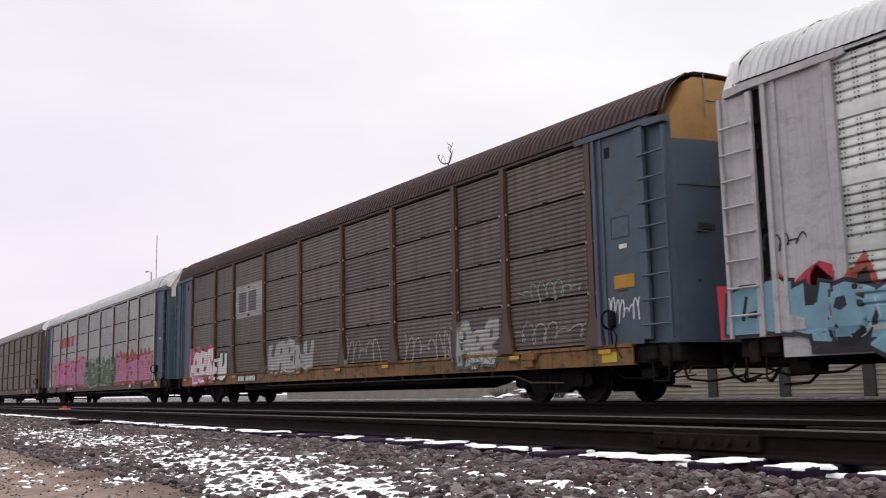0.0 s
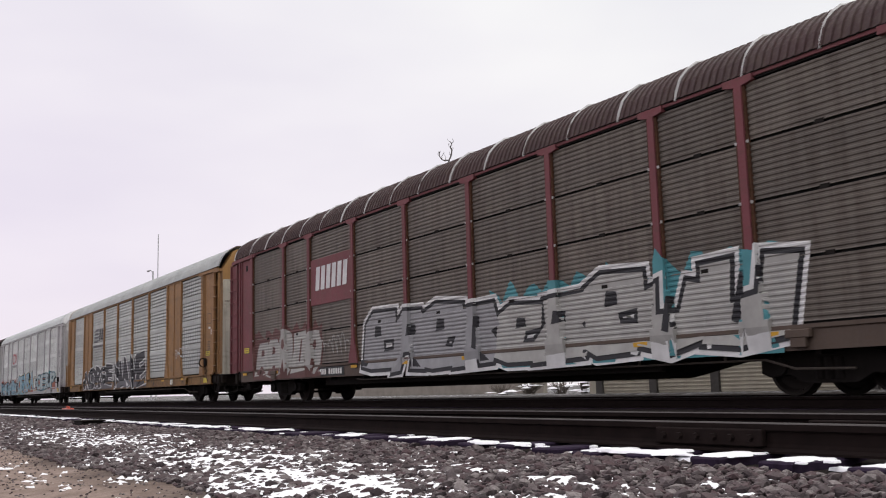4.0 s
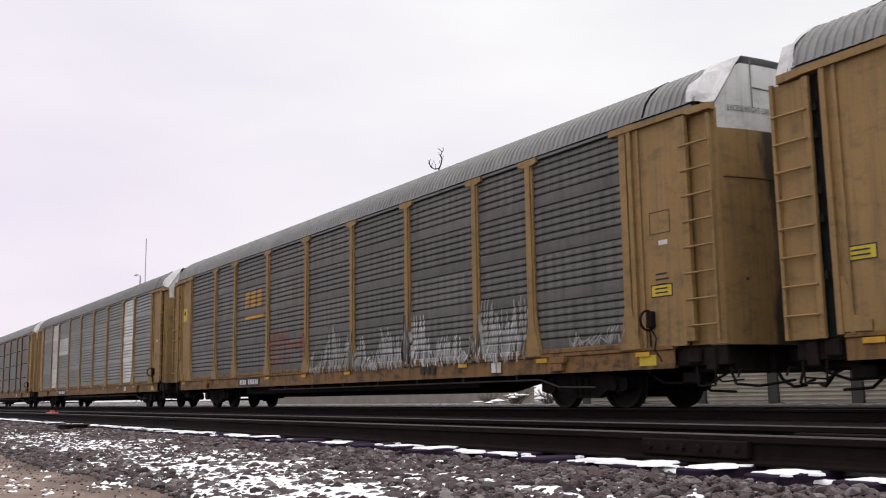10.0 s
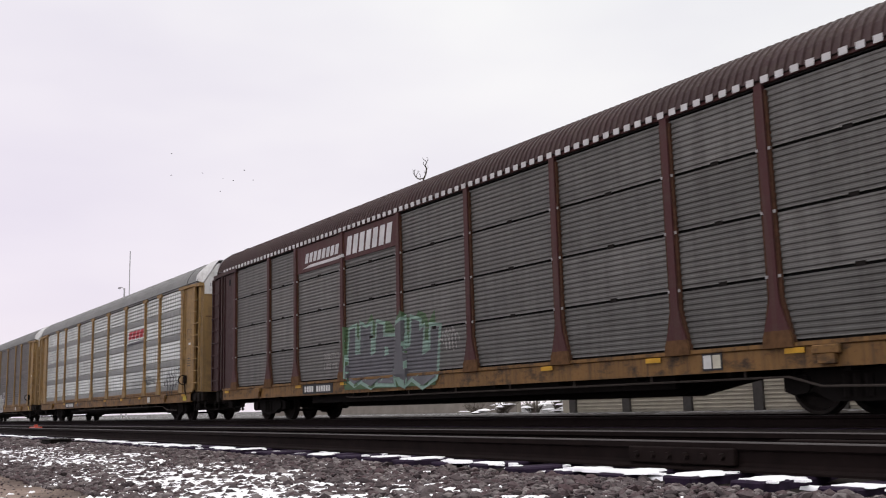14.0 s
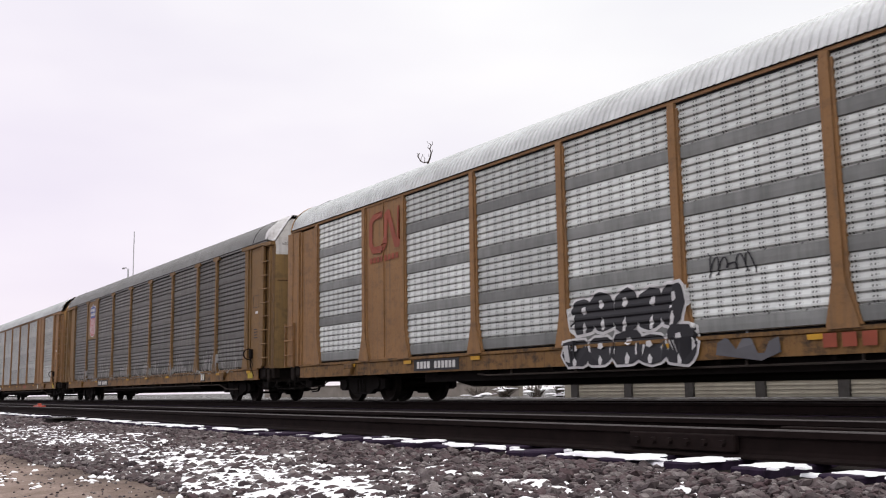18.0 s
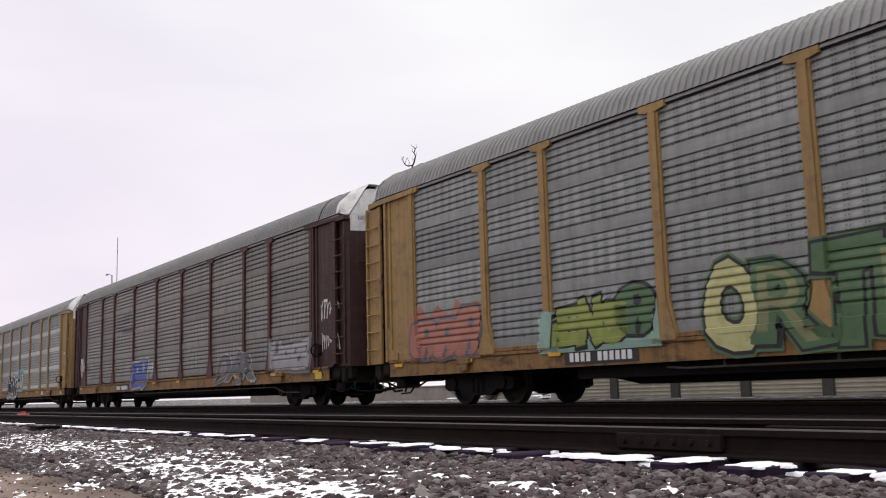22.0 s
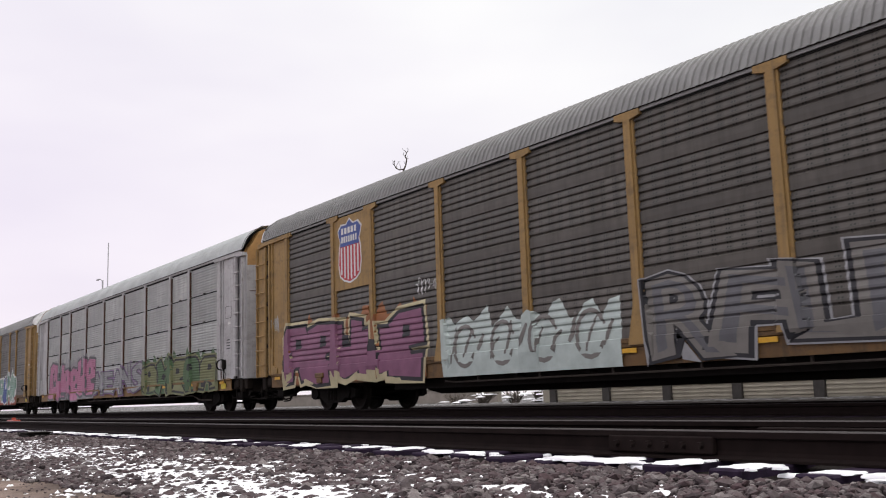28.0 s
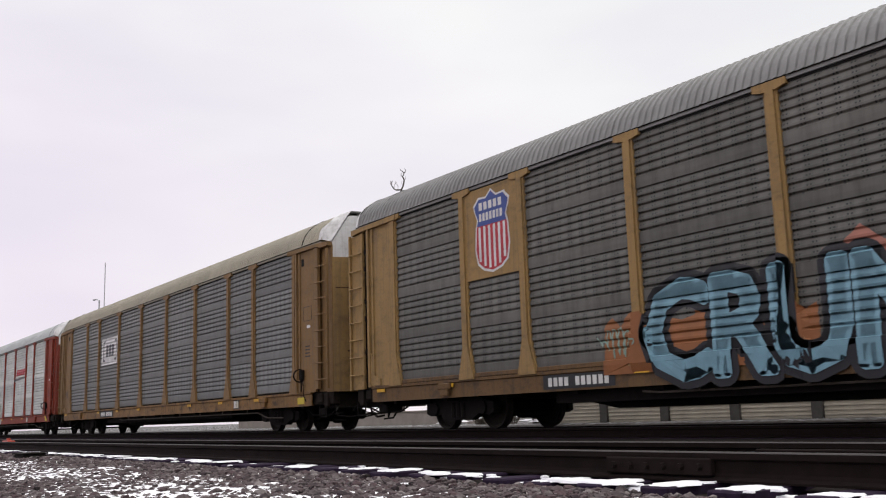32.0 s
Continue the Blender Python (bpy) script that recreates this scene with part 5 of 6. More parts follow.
def letter_shape(ch, fat, wide, high, resolution=3):
    """Outline polygons of one letter, swollen by fat metres, with the letter itself filling a unit square of wide by high metres."""
    def cut(f):
        cu = bpy.data.curves.new("letter", "FONT")
        cu.body, cu.size, cu.offset, cu.resolution_u = ch, 1.0, f, resolution
        ob = bpy.data.objects.new("letter", cu)
        scene.collection.objects.link(ob)
        me = bpy.data.meshes.new_from_object(ob)
        out = [[(me.vertices[i].co.x, me.vertices[i].co.y) for i in p.vertices] for p in me.polygons]
        bpy.data.objects.remove(ob)
        bpy.data.curves.remove(cu)
        bpy.data.meshes.remove(me)
        return out

    base = [p for q in cut(0.0) for p in q]
    ax, bx, az, bz = min(p[0] for p in base), max(p[0] for p in base), min(p[1] for p in base), max(p[1] for p in base)
    return [[((x - ax) / (bx - ax), (z - az) / (bz - az)) for x, z in q] for q in cut(fat * 0.5 * ((bx - ax) / wide + (bz - az) / high))]


def lettering(spec, text, x0, x1, z0, z1, layers, seed, lean=0.0, back=None, label="", wild=1.0, rise=0.0):
    """Big sprayed letters that jostle each other; layers are (colour or colours, fatness, lift), the lowest first."""
    rnd = random.Random(seed)
    if back:
        cloud(spec, x0 - 0.1, x1 + 0.1, max(z0, 0.64), z0 + 0.86 * (z1 - z0), seed, back)
    cell = (x1 - x0) / len(text)
    spots = []
    for i, ch in enumerate(text):
        w = cell * rnd.uniform(0.86, 1.0)
        lo, hi = z0 + rnd.uniform(0, .1) * (z1 - z0) * wild, z1 - rnd.uniform(0, .16) * (z1 - z0) * wild
        spots.append((ch, x0 + i * cell + rnd.uniform(0, cell - w), w, lo + rise * i, hi + rise * i, lean + rnd.uniform(-.12, .12) * wild, rnd.uniform(-.09, .09) * wild, rnd.uniform(-.1, .2) * wild))
    for tones, fat, lift in layers:
        tones = tones if isinstance(tones, tuple) else (tones,)
        for i, (ch, a, w, lo, hi, sl, tilt, flare) in enumerate(spots):
            polys = []
            for q in letter_shape(ch, fat, w, hi - lo):
                pts = []
                for u, v in q:
                    k = 1 + flare * (0.5 - v)
                    pts.append((a + w * (0.5 + (u - 0.5) * k) + sl * v * (hi - lo), max(0.62, lo + (hi - lo) * (v + tilt * (u - 0.5) + 0.05 * math.sin(5 * u + i)))))
                polys.append(pts)
            tone = tones[i % len(tones)]
            lay_on(spec, "graffiti_letter", polys, paint_mat(tone, COL[tone]), lift + 0.0004 * (i % 2), label if i == 0 and lift > 0.015 else "")


S = SPECS
# wagon by wagon, in the order in which they pass
graffiti(S[1], -11, -2, 1.0, 2.6, 6, 1, "pink", "red", back="pink")
graffiti(S[1], -2, 5, 0.9, 2.3, 6, 2, "green", "grey", back="green")
graffiti(S[1], 5, 11.5, 0.9, 2.4, 6, 3, "pink", "rust", back="rust")
blocks(S[1], "faded_word", -9, -5, 3.4, 4.0, 4, "red")
lay_on(S[2], "white_panel", [rect(-7.0, -4.5, 2.95, 4.1)], paint_mat("pale", COL["pale"]), 0.008)
blocks(S[2], "dark_word", -6.7, -4.9, 3.15, 3.85, 2, "smoke", fill=0.8)
graffiti(S[2], -11.8, -9.3, 0.75, 2.1, 3, 4, "white", "red", back="pink")
graffiti(S[2], -9.2, -8.0, 0.8, 1.9, 2, 5, "white", "black")
graffiti(S[2], -4.0, -0.6, 0.9, 2.05, 5, 6, "pale", "smoke", weight=0.2)
graffiti(S[2], 1.6, 3.6, 0.9, 1.9, 3, 7, "pale", None, weight=0.16)
graffiti(S[2], 4.8, 7.2, 0.8, 1.85, 4, 8, "pale", None, weight=0.22)
graffiti(S[2], 7.3, 8.7, 0.8, 1.85, 3, 9, "pale", "smoke", weight=0.2)
graffiti(S[2], 5.0, 9.5, 0.68, 1.05, 7, 10, "green", None, weight=0.25)
graffiti(S[2], 9.6, 11.6, 1.95, 2.5, 4, 11, "mint", None, weight=0.2)
scrawl(S[2], 9.5, 11.7, 1.1, 1.7, 3, 12, "pale", 0.12)
lay_on(S[2], "yellow_patch", [rect(12.48, 13.0, 2.06, 2.3)], paint_mat("gold", COL["gold"]), 0.008)
scrawl(S[2], 12.3, 13.15, 1.3, 2.0, 4, 13, "white", 0.16)
worm(S[3], -6.8, -5.1, 3.15, 3.95, "red")
blocks(S[3], "small_word", -6.9, -4.9, 2.9, 3.05, 9, "smoke")
cloud(S[3], -12.5, -4.3, 0.72, 1.86, 14, "rust", 0.004)
cloud(S[3], -12.5, -4.3, 0.7, 1.7, 114, "black", 0.0055)
graffiti(S[3], -12.5, -4.4, 0.75, 1.85, 9, 14, ("sky", "sky", "haze"), "black", style="mixed", lean=0.25, shine="frost")
lay_on(S[3], "blue_base", [rect(-12.3, -0.5, 0.7, 1.0)], paint_mat("sky", COL["sky"]), 0.005)
lettering(S[3], "OENSA", -4.0, 3.0, 0.85, 2.15, (("straw", 0.23, 0.006), ("black", 0.19, 0.010), ("sky", 0.125, 0.016), ("haze", -0.01, 0.019)), 15, back="rust", label="large blue graffiti lettering", rise=0.04)
lettering(S[3], "OERP", 4.5, 11.2, 0.95, 1.95, (("teal", 0.18, 0.006), ("black", 0.14, 0.010), ("haze", 0.065, 0.016), ("frost", -0.03, 0.019)), 16, back="rust", label="large pale blue graffiti lettering", rise=0.03)
scrawl(S[3], 3.3, 4.2, 1.5, 2.1, 4, 17, "green", 0.12)
scrawl(S[3], -13.3, -12.5, 2.2, 2.6, 3, 18, "black", 0.14)
graffiti(S[3], -14.0, -12.2, 1.0, 1.9, 3, 19, "sky", "black", back="red")
lay_on(S[4], "stripes", [rect(-6.85 + .1 * i, -5.75, 3.3 + .2 * i, 3.42 + .2 * i, .12) for i in range(4)], paint_mat("smoke", COL["smoke"]), 0.012)
blocks(S[4], "dark_word", -5.6, -4.65, 3.35, 4.0, 2, "black", 0.12)
blocks(S[4], "small_word", -6.9, -4.6, 3.02, 3.14, 15, "smoke")
lettering(S[4], "NORSE", -8.8, -2.5, 0.75, 1.85, (("white", 0.14, 0.008), ("black", 0.085, 0.014)), 20, lean=0.12, back="smoke", label="black graffiti lettering edged in white", wild=1.3, rise=0.04)
lettering(S[4], "NAVE", -1.8, 3.9, 0.75, 2.2, (("white", 0.17, 0.008), ("black", 0.11, 0.014)), 21, lean=-0.1, back="smoke", wild=1.5, rise=0.03)
scrawl(S[4], 8.4, 10.6, 1.6, 2.4, 4, 22, "white", 0.16)
blocks(S[5], "white_word", -6.75, -4.6, 3.25, 3.95, 6, "white", 0.08)
graffiti(S[5], -11.6, -6.6, 0.72, 2.3, 5, 23, "pale", "umber", back="umber", style="mixed")
scrawl(S[5], -6.4, -4.6, 1.2, 2.0, 4, 123, "pale", 0.16)
graffiti(S[5], -3.7, 2.2, 0.66, 2.35, 4, 24, "grey", "black", halo="white", weight=0.36)
graffiti(S[5], 2.3, 9.5, 0.66, 2.3, 5, 25, "pale", "black", halo="white", back="teal", weight=0.34)
lettering(S[6], "ARKS", -1.5, 4.0, 0.8, 2.75, (("red", 0.28, 0.006), ("white", 0.22, 0.010), ("red", 0.14, 0.016)), 26, label="red bubble graffiti edged in white")
graffiti(S[6], -5.8, -1.8, 1.05, 2.1, 5, 27, "white", "pale", weight=0.28)
shield(S[7], -8.7, -7.6, 3.25, 4.85)
scrawl(S[7], -6.5, -4.8, 1.3, 2.0, 4, 28, "pale")
scrawl(S[7], -0.7, 1.0, 1.3, 2.1, 5, 29, "pale")
blocks(S[8], "dark_word", 4.1, 4.6, 0.76, 0.9, 5, "smoke")
blocks(S[11], "dark_word", -4.2, -3.9, 0.78, 0.96, 2, "smoke")
blocks(S[9], "dark_word", 4.9, 5.6, 0.8, 0.97, 3, "black")
blocks(S[9], "yellow_word", -6.3, -4.75, 3.3, 3.86, 3, "gold", 0.03, 0.66)
lay_on(S[9], "yellow_bar", [rect(-6.3, -4.7, 2.92, 3.06)], paint_mat("gold", COL["gold"]), 0.012)
graffiti(S[9], -4.2, -1.5, 1.0, 2.6, 4, 31, "rust", None, weight=0.16)
chalk(S[9], -1.2, 8.9, 0.95, 2.35, 32, "pale", 0.05)
chalk(S[9], 2.0, 8.6, 0.95, 2.2, 132, "white", 0.035)
chalk(S[9], 10.2, 11.7, 1.15, 1.5, 133, "pale", 0.03)
worm(S[10], -6.3, -4.9, 3.15, 3.9, "smoke", 0.006)
graffiti(S[10], -6.0, -4.6, 1.2, 1.9, 2, 33, "pale", None, weight=0.12)
graffiti(S[10], -4.1, -1.3, 0.68, 1.7, 6, 34, "white", "black", weight=0.3)
graffiti(S[10], -0.8, 3.3, 0.68, 1.85, 5, 35, "pale", "white", back="smoke", weight=0.22)
lay_on(S[10], "white_ring", ribbon(arc(3.35, 1.78, 0.22, 0.22, 0, 360, 20), 0.07), paint_mat("white", COL["white"]), 0.012)
scrawl(S[10], 3.2, 3.5, 1.65, 1.9, 1, 233, "white", 0.3)
blocks(S[11], "red_word", 4.7, 6.9, 3.52, 3.86, 4, "red", 0.2, 0.84)
lay_on(S[11], "dark_swoosh", [[(4.5, 3.18), (7.0, 3.3), (7.1, 3.42), (4.65, 3.36)]], paint_mat("smoke", COL["smoke"]), 0.012)
scrawl(S[11], 9.75, 11.6, 0.75, 2.05, 3, 36, "black", 0.13)
scrawl(S[11], 7.4, 8.6, 1.35, 1.9, 5, 37, "black", 0.16)
scrawl(S[11], 5.4, 6.8, 1.3, 1.75, 5, 38, "pale", 0.12)
scrawl(S[11], 11.0, 11.8, 1.75, 2.05, 3, 39, "black", 0.12)
blocks(S[12], "white_word", -6.6, -4.5, 4.45, 4.72, 8, "white", 0.08, 0.72, 0.006)
lay_on(S[12], "white_flash", [[(-6.7, 4.3), (-4.2, 4.3), (-4.2, 4.38), (-6.3, 4.38)]], paint_mat("white", COL["white"]), 0.006)
blocks(S[12], "white_word", -4.1, -1.7, 4.32, 4.82, 7, "white", 0.1, 0.72, 0.006)
graffiti(S[12], -4.1, -0.1, 0.76, 2.4, 5, 40, "smoke", "mint", back="green", weight=0.36)
scrawl(S[12], 0.0, 1.0, 1.4, 2.1, 4, 41, "pale", 0.12)
lay_on(S[12], "chalk_words", word_mesh("WRETCH", -5.5, 1.62, 0.17) + word_mesh("LIKE ME", -5.5, 1.36, 0.17), paint_mat("pale", COL["pale"]), 0.012)
for i in range(98):
    part("eave_dash", box(0, 0.14, -0.008, 0.004, 5.0, 5.11), paint_mat("white", COL["white"]), S[12]["car"], at=(-13.2 + .27 * i, -1.572, 0), key="eavedash")
blocks(S[13], "red_word", 3.5, 4.4, 0.78, 0.98, 3, "rust")
chalk(S[14], -11.0, 11.2, 0.95, 1.8, 43, "pale", 0.035)
shield(S[14], -8.65, -7.6, 3.2, 4.8)
worm(S[15], -8.85, -7.35, 3.75, 4.75, "rust", 0.02)
blocks(S[15], "small_word", -8.85, -7.4, 3.5, 3.64, 8, "rust", 0, 0.7, 0.02)
graffiti(S[15], -1.45, 1.7, 0.62, 1.3, 5, 44, "black", "white", style="bubble", lean=0.04)
graffiti(S[15], -1.2, 1.5, 1.2, 2.1, 5, 144, "black", "white", style="bubble", lean=0.04)
lay_on(S[4], "white_mark", word_mesh("BI", 12.95, 2.55, 0.2), paint_mat("white", COL["white"]), 0.03)
scrawl(S[15], 2.0, 2.9, 1.9, 2.4, 3, 45, "black", 0.2)
blocks(S[15], "red_word", 4.0, 4.9, 0.78, 0.98, 3, "rust")
cloud(S[15], 2.1, 3.3, 0.75, 0.95, 45, "smoke")
blocks(S[16], "dark_word", -6.7, -4.5, 3.25, 3.75, 8, "smoke", 0.06, 0.7)
graffiti(S[16], -2.2, 0.9, 0.62, 2.1, 4, 47, "black", "white", halo="black", style="bubble")
lay_on(S[16], "blue_panel", [rect(0.9, 2.6, 1.0, 2.4)], paint_mat("sky", COL["sky"]), 0.008)
graffiti(S[16], 1.1, 2.4, 1.2, 2.2, 2, 48, "cream", "navy", weight=0.3)
lay_on(S[17], "stripes", [rect(-6.9 + .05 * i, -5.9, 3.3 + .13 * i, 3.36 + .13 * i, .1) for i in range(5)], paint_mat("smoke", COL["smoke"]), 0.012)
blocks(S[17], "dark_word", -5.8, -4.9, 3.55, 4.0, 2, "smoke", 0.12)
blocks(S[17], "dark_word", -5.9, -4.6, 3.15, 3.4, 8, "smoke", 0.03)
scrawl(S[17], -12.85, -12.1, 1.3, 2.6, 3, 49, "white", 0.16)
scrawl(S[17], -11.6, -9.8, 1.15, 2.3, 5, 50, "pale", 0.12)
scrawl(S[17], -7.0, -4.9, 1.2, 1.9, 5, 51, "pale", 0.14)
graffiti(S[17], -4.35, -2.6, 0.8, 2.1, 2, 52, "blue", "pale", weight=0.5)
scrawl(S[17], -2.5, -1.7, 1.1, 1.9, 3, 53, "white", 0.18)
scrawl(S[17], -1.1, 0.2, 1.1, 2.1, 2, 54, "pale", 0.06)
scrawl(S[17], 1.9, 3.3, 1.2, 2.1, 2, 55, "pale", 0.06)
lettering(S[17], "DAR", 4.9, 7.9, 0.8, 1.75, (("pale", 0.12, 0.008), ("smoke", 0.085, 0.014)), 56, lean=0.3, wild=1.6)
graffiti(S[17], 9.3, 11.8, 1.0, 1.95, 4, 57, "grey", "smoke", halo="stone", style="block")
scrawl(S[17], 12.45, 13.45, 2.2, 2.9, 3, 157, "white", 0.16)
scrawl(S[17], 12.5, 13.5, 1.4, 2.0, 4, 158, "white", 0.13)
graffiti(S[18], -11.9, -9.5, 0.98, 2.1, 3, 58, "salmon", "smoke", back="salmon", style="bubble")
cloud(S[18], -7.5, -4.4, 0.95, 1.7, 59, "mint")
lettering(S[18], "ENS", -6.95, -5.3, 1.08, 1.85, (("black", 0.14, 0.008), ("lime", 0.09, 0.016)), 59)
graffiti(S[18], -5.4, -4.6, 1.1, 2.1, 1, 159, "green", "black", style="bubble")
lettering(S[18], "ORTER", -3.5, 1.5, 0.8, 2.1, (("green", 0.2, 0.006), ("black", 0.16, 0.010), (("straw", "green", "green", "green", "straw"), 0.11, 0.016), (("straw", "moss", "green", "moss", "straw"), 0.0, 0.019)), 60, label="straw and green graffiti lettering")
graffiti(S[18], 2.3, 6.7, 0.72, 2.0, 6, 61, ("stone", "grey"), "black", halo="haze", style="mixed")
scrawl(S[18], 7.6, 8.8, 1.3, 1.7, 4, 62, "black", 0.14)
shield(S[19], -8.75, -7.65, 3.2, 4.85)
graffiti(S[19], -11.6, -9.1, 0.95, 1.65, 4, 63, ("lime", "moss"), "black", halo="pale", style="block")
graffiti(S[19], -7.0, -4.6, 0.95, 1.95, 4, 64, "pale", "smoke", halo="white", weight=0.4)
graffiti(S[19], -4.5, -2.1, 0.7, 1.95, 3, 65, "rust", "smoke", halo="pale", weight=0.36)
scrawl(S[19], -12.9, -12.2, 1.2, 2.0, 3, 66, "pale", 0.14)
graffiti(S[19], 1.7, 3.9, 1.1, 2.2, 4, 67, "pale", None, weight=0.12)
blocks(S[20], "yellow_word", -6.5, -5.0, 3.4, 3.9, 3, "gold", 0.03, 0.66)
lay_on(S[20], "yellow_bar", [rect(-6.55, -4.95, 3.05, 3.17)], paint_mat("gold", COL["gold"]), 0.012)
graffiti(S[20], -3.9, 1.3, 0.66, 1.75, 6, 68, ("cream", "haze", "cream", "haze"), "black", style="blade", lean=0.35)
cloud(S[20], 1.4, 9.6, 0.62, 1.2, 168, "rust")
graffiti(S[20], 2.3, 4.2, 1.0, 2.35, 2, 169, "blue", "white", shine="sky")
graffiti(S[20], 4.3, 9.4, 0.68, 2.6, 4, 170, ("mint", "blue", "mint"), "white", style="mixed")
scrawl(S[20], -6.5, -5.3, 1.4, 1.9, 4, 69, "pale", 0.14)
graffiti(S[20], 7.4, 8.9, 1.0, 1.8, 3, 70, "pale", None, weight=0.16)
graffiti(S[21], -11.3, -3.0, 0.7, 2.6, 6, 71, "pink", "smoke", back="grey", weight=0.24)
lettering(S[21], "MEANS", -2.6, 3.9, 0.85, 1.95, (("violet", 0.17, 0.006), ("smoke", 0.12, 0.010), ("grey", 0.06, 0.015)), 72, wild=1.3)
graffiti(S[21], 4.2, 11.6, 0.7, 2.0, 5, 73, ("moss", "green"), "black", halo="moss", back="green", style="mixed")
scrawl(S[24], -12.95, -12.3, 1.6, 2.2, 3, 284, "black", 0.16)
scrawl(S[22], -13.1, -12.45, 2.2, 2.8, 4, 222, "pale", 0.1)
shield(S[22], -8.85, -7.7, 3.25, 4.85)
graffiti(S[22], -12.0, -5.1, 0.72, 2.35, 5, 74, "plum", "black", halo="cream", back="umberish", lean=0.03)
scrawl(S[22], -5.3, -4.4, 2.5, 3.0, 3, 75, "white", 0.16)
cloud(S[22], -4.3, 1.0, 0.68, 1.85, 76, "frost")
lay_on(S[22], "paint_gap", [q for i in range(11) for q in ribbon([(-4.0 + 0.46 * i, 0.95 + 0.12 * (i % 3)), (-3.92 + 0.46 * i, 1.3), (-3.8 + 0.46 * i + 0.08 * (i % 2), 1.72 - 0.1 * (i % 4))], 0.07 + 0.03 * (i % 3))], paint_mat("stone", COL["stone"]), 0.010)
for i in range(4):
    lay_on(S[22], "sprayed_loop", ribbon(arc(-3.5 + 1.25 * i, 1.3, 0.36, 0.42, 20, 340, 14), 0.09), paint_mat("stone", COL["stone"]), 0.013)
lettering(S[22], "RFLEC", 1.8, 8.1, 0.8, 2.05, (("grey", 0.2, 0.006), ("black", 0.17, 0.010), ("stone", 0.11, 0.014), ("smoke", -0.01, 0.018)), 77, label="grey chrome graffiti lettering", wild=1.3)
graffiti(S[22], 8.0, 11.6, 0.7, 2.2, 4, 78, "pale", "smoke", weight=0.24)
graffiti(S[23], -11.9, -9.7, 1.05, 1.75, 3, 79, "smoke", "teal", style="bubble")
scrawl(S[23], -8.7, -7.7, 1.3, 2.2, 2, 80, "blue", 0.12)
graffiti(S[23], -7.1, -4.9, 1.1, 2.0, 3, 81, ("blue", "blue", "violet"), "blue", style="bubble")
scrawl(S[23], -6.1, -5.2, 1.9, 2.7, 3, 82, "red", 0.2)
graffiti(S[23], -1.4, 0.7, 1.05, 2.0, 4, 83, "lime", None, weight=0.3)
lay_on(S[23], "white_patch", [rect(-1.9, 0.9, 0.69, 1.3)], paint_mat("pale", COL["pale"]), 0.006)
scrawl(S[23], -5.0, -4.0, 0.75, 0.98, 3, 84, "white", 0.14)
blocks(S[23], "red_word", 4.6, 6.8, 3.42, 3.76, 4, "red", 0.2, 0.84)
lay_on(S[23], "dark_swoosh", [[(4.4, 3.12), (6.9, 3.2), (6.95, 3.3), (4.5, 3.27)]], paint_mat("smoke", COL["smoke"]), 0.012)
lay_on(S[24], "pale_panel", [rect(-6.85, -4.35, 2.95, 4.1)], paint_mat("white", COL["white"]), 0.008)
blocks(S[24], "dark_word", -6.2, -5.0, 3.3, 3.8, 3, "smoke", 0.04, 0.8)
lay_on(S[24], "bracket", [rect(-6.6, -6.5, 3.1, 4.0), rect(-6.6, -6.3, 3.1, 3.2), rect(-6.6, -6.3, 3.9, 4.0), rect(-4.75, -4.65, 3.1, 4.0), rect(-4.95, -4.65, 3.1, 3.2), rect(-4.95, -4.65, 3.9, 4.0)],
       paint_mat("smoke", COL["smoke"]), 0.012)
shield(S[25], -8.7, -7.6, 3.2, 4.85)
cloud(S[25], -0.9, 0.9, 1.6, 2.45, 86, "salmon", 0.005)
cloud(S[25], -5.2, -1.0, 0.9, 1.75, 186, "umberish", 0.004)
word = spread(word_mesh("CRUM", 0, 0, 1.0, 0.92), -4.12, 0.85, 0.78, 2.3)
for wide, tone, lift in ((0.40, "black", 0.008), (0.16, "sky", 0.022)):
    ribs = []
    for poly in word:
        ring = poly + poly[:1]
        for a, b in zip(ring, ring[1:]):
            if math.hypot(a[0] - b[0], a[1] - b[1]) > 0.02:
                ribs += stroke([a, b], wide)
    lay_on(S[25], "graffiti_letters", ribs + word, paint_mat(tone, COL[tone]), lift, "large blue graffiti lettering" if tone == "sky" else "")
scrawl(S[25], -5.3, -4.4, 1.1, 1.8, 3, 86, "mint", 0.16)
for n in (8, 9, 11, 14, 16, 17, 18, 19, 20):
    for s in (1,):
        me = word_mesh("EXCESS HEIGHT CAR", 0, 0, 0.1)
        verts, faces = [], []
        for poly in me:
            faces.append(tuple(range(len(verts), len(verts) + len(poly))))
            verts += [(plan_x(y0) + 0.006, y0, 4.86 + b) for a, b in poly for y0 in (-1.22 + a * 0.66,)]
        part("door_lettering", (verts, faces), BLACKP, S[n]["car"], key="excess")


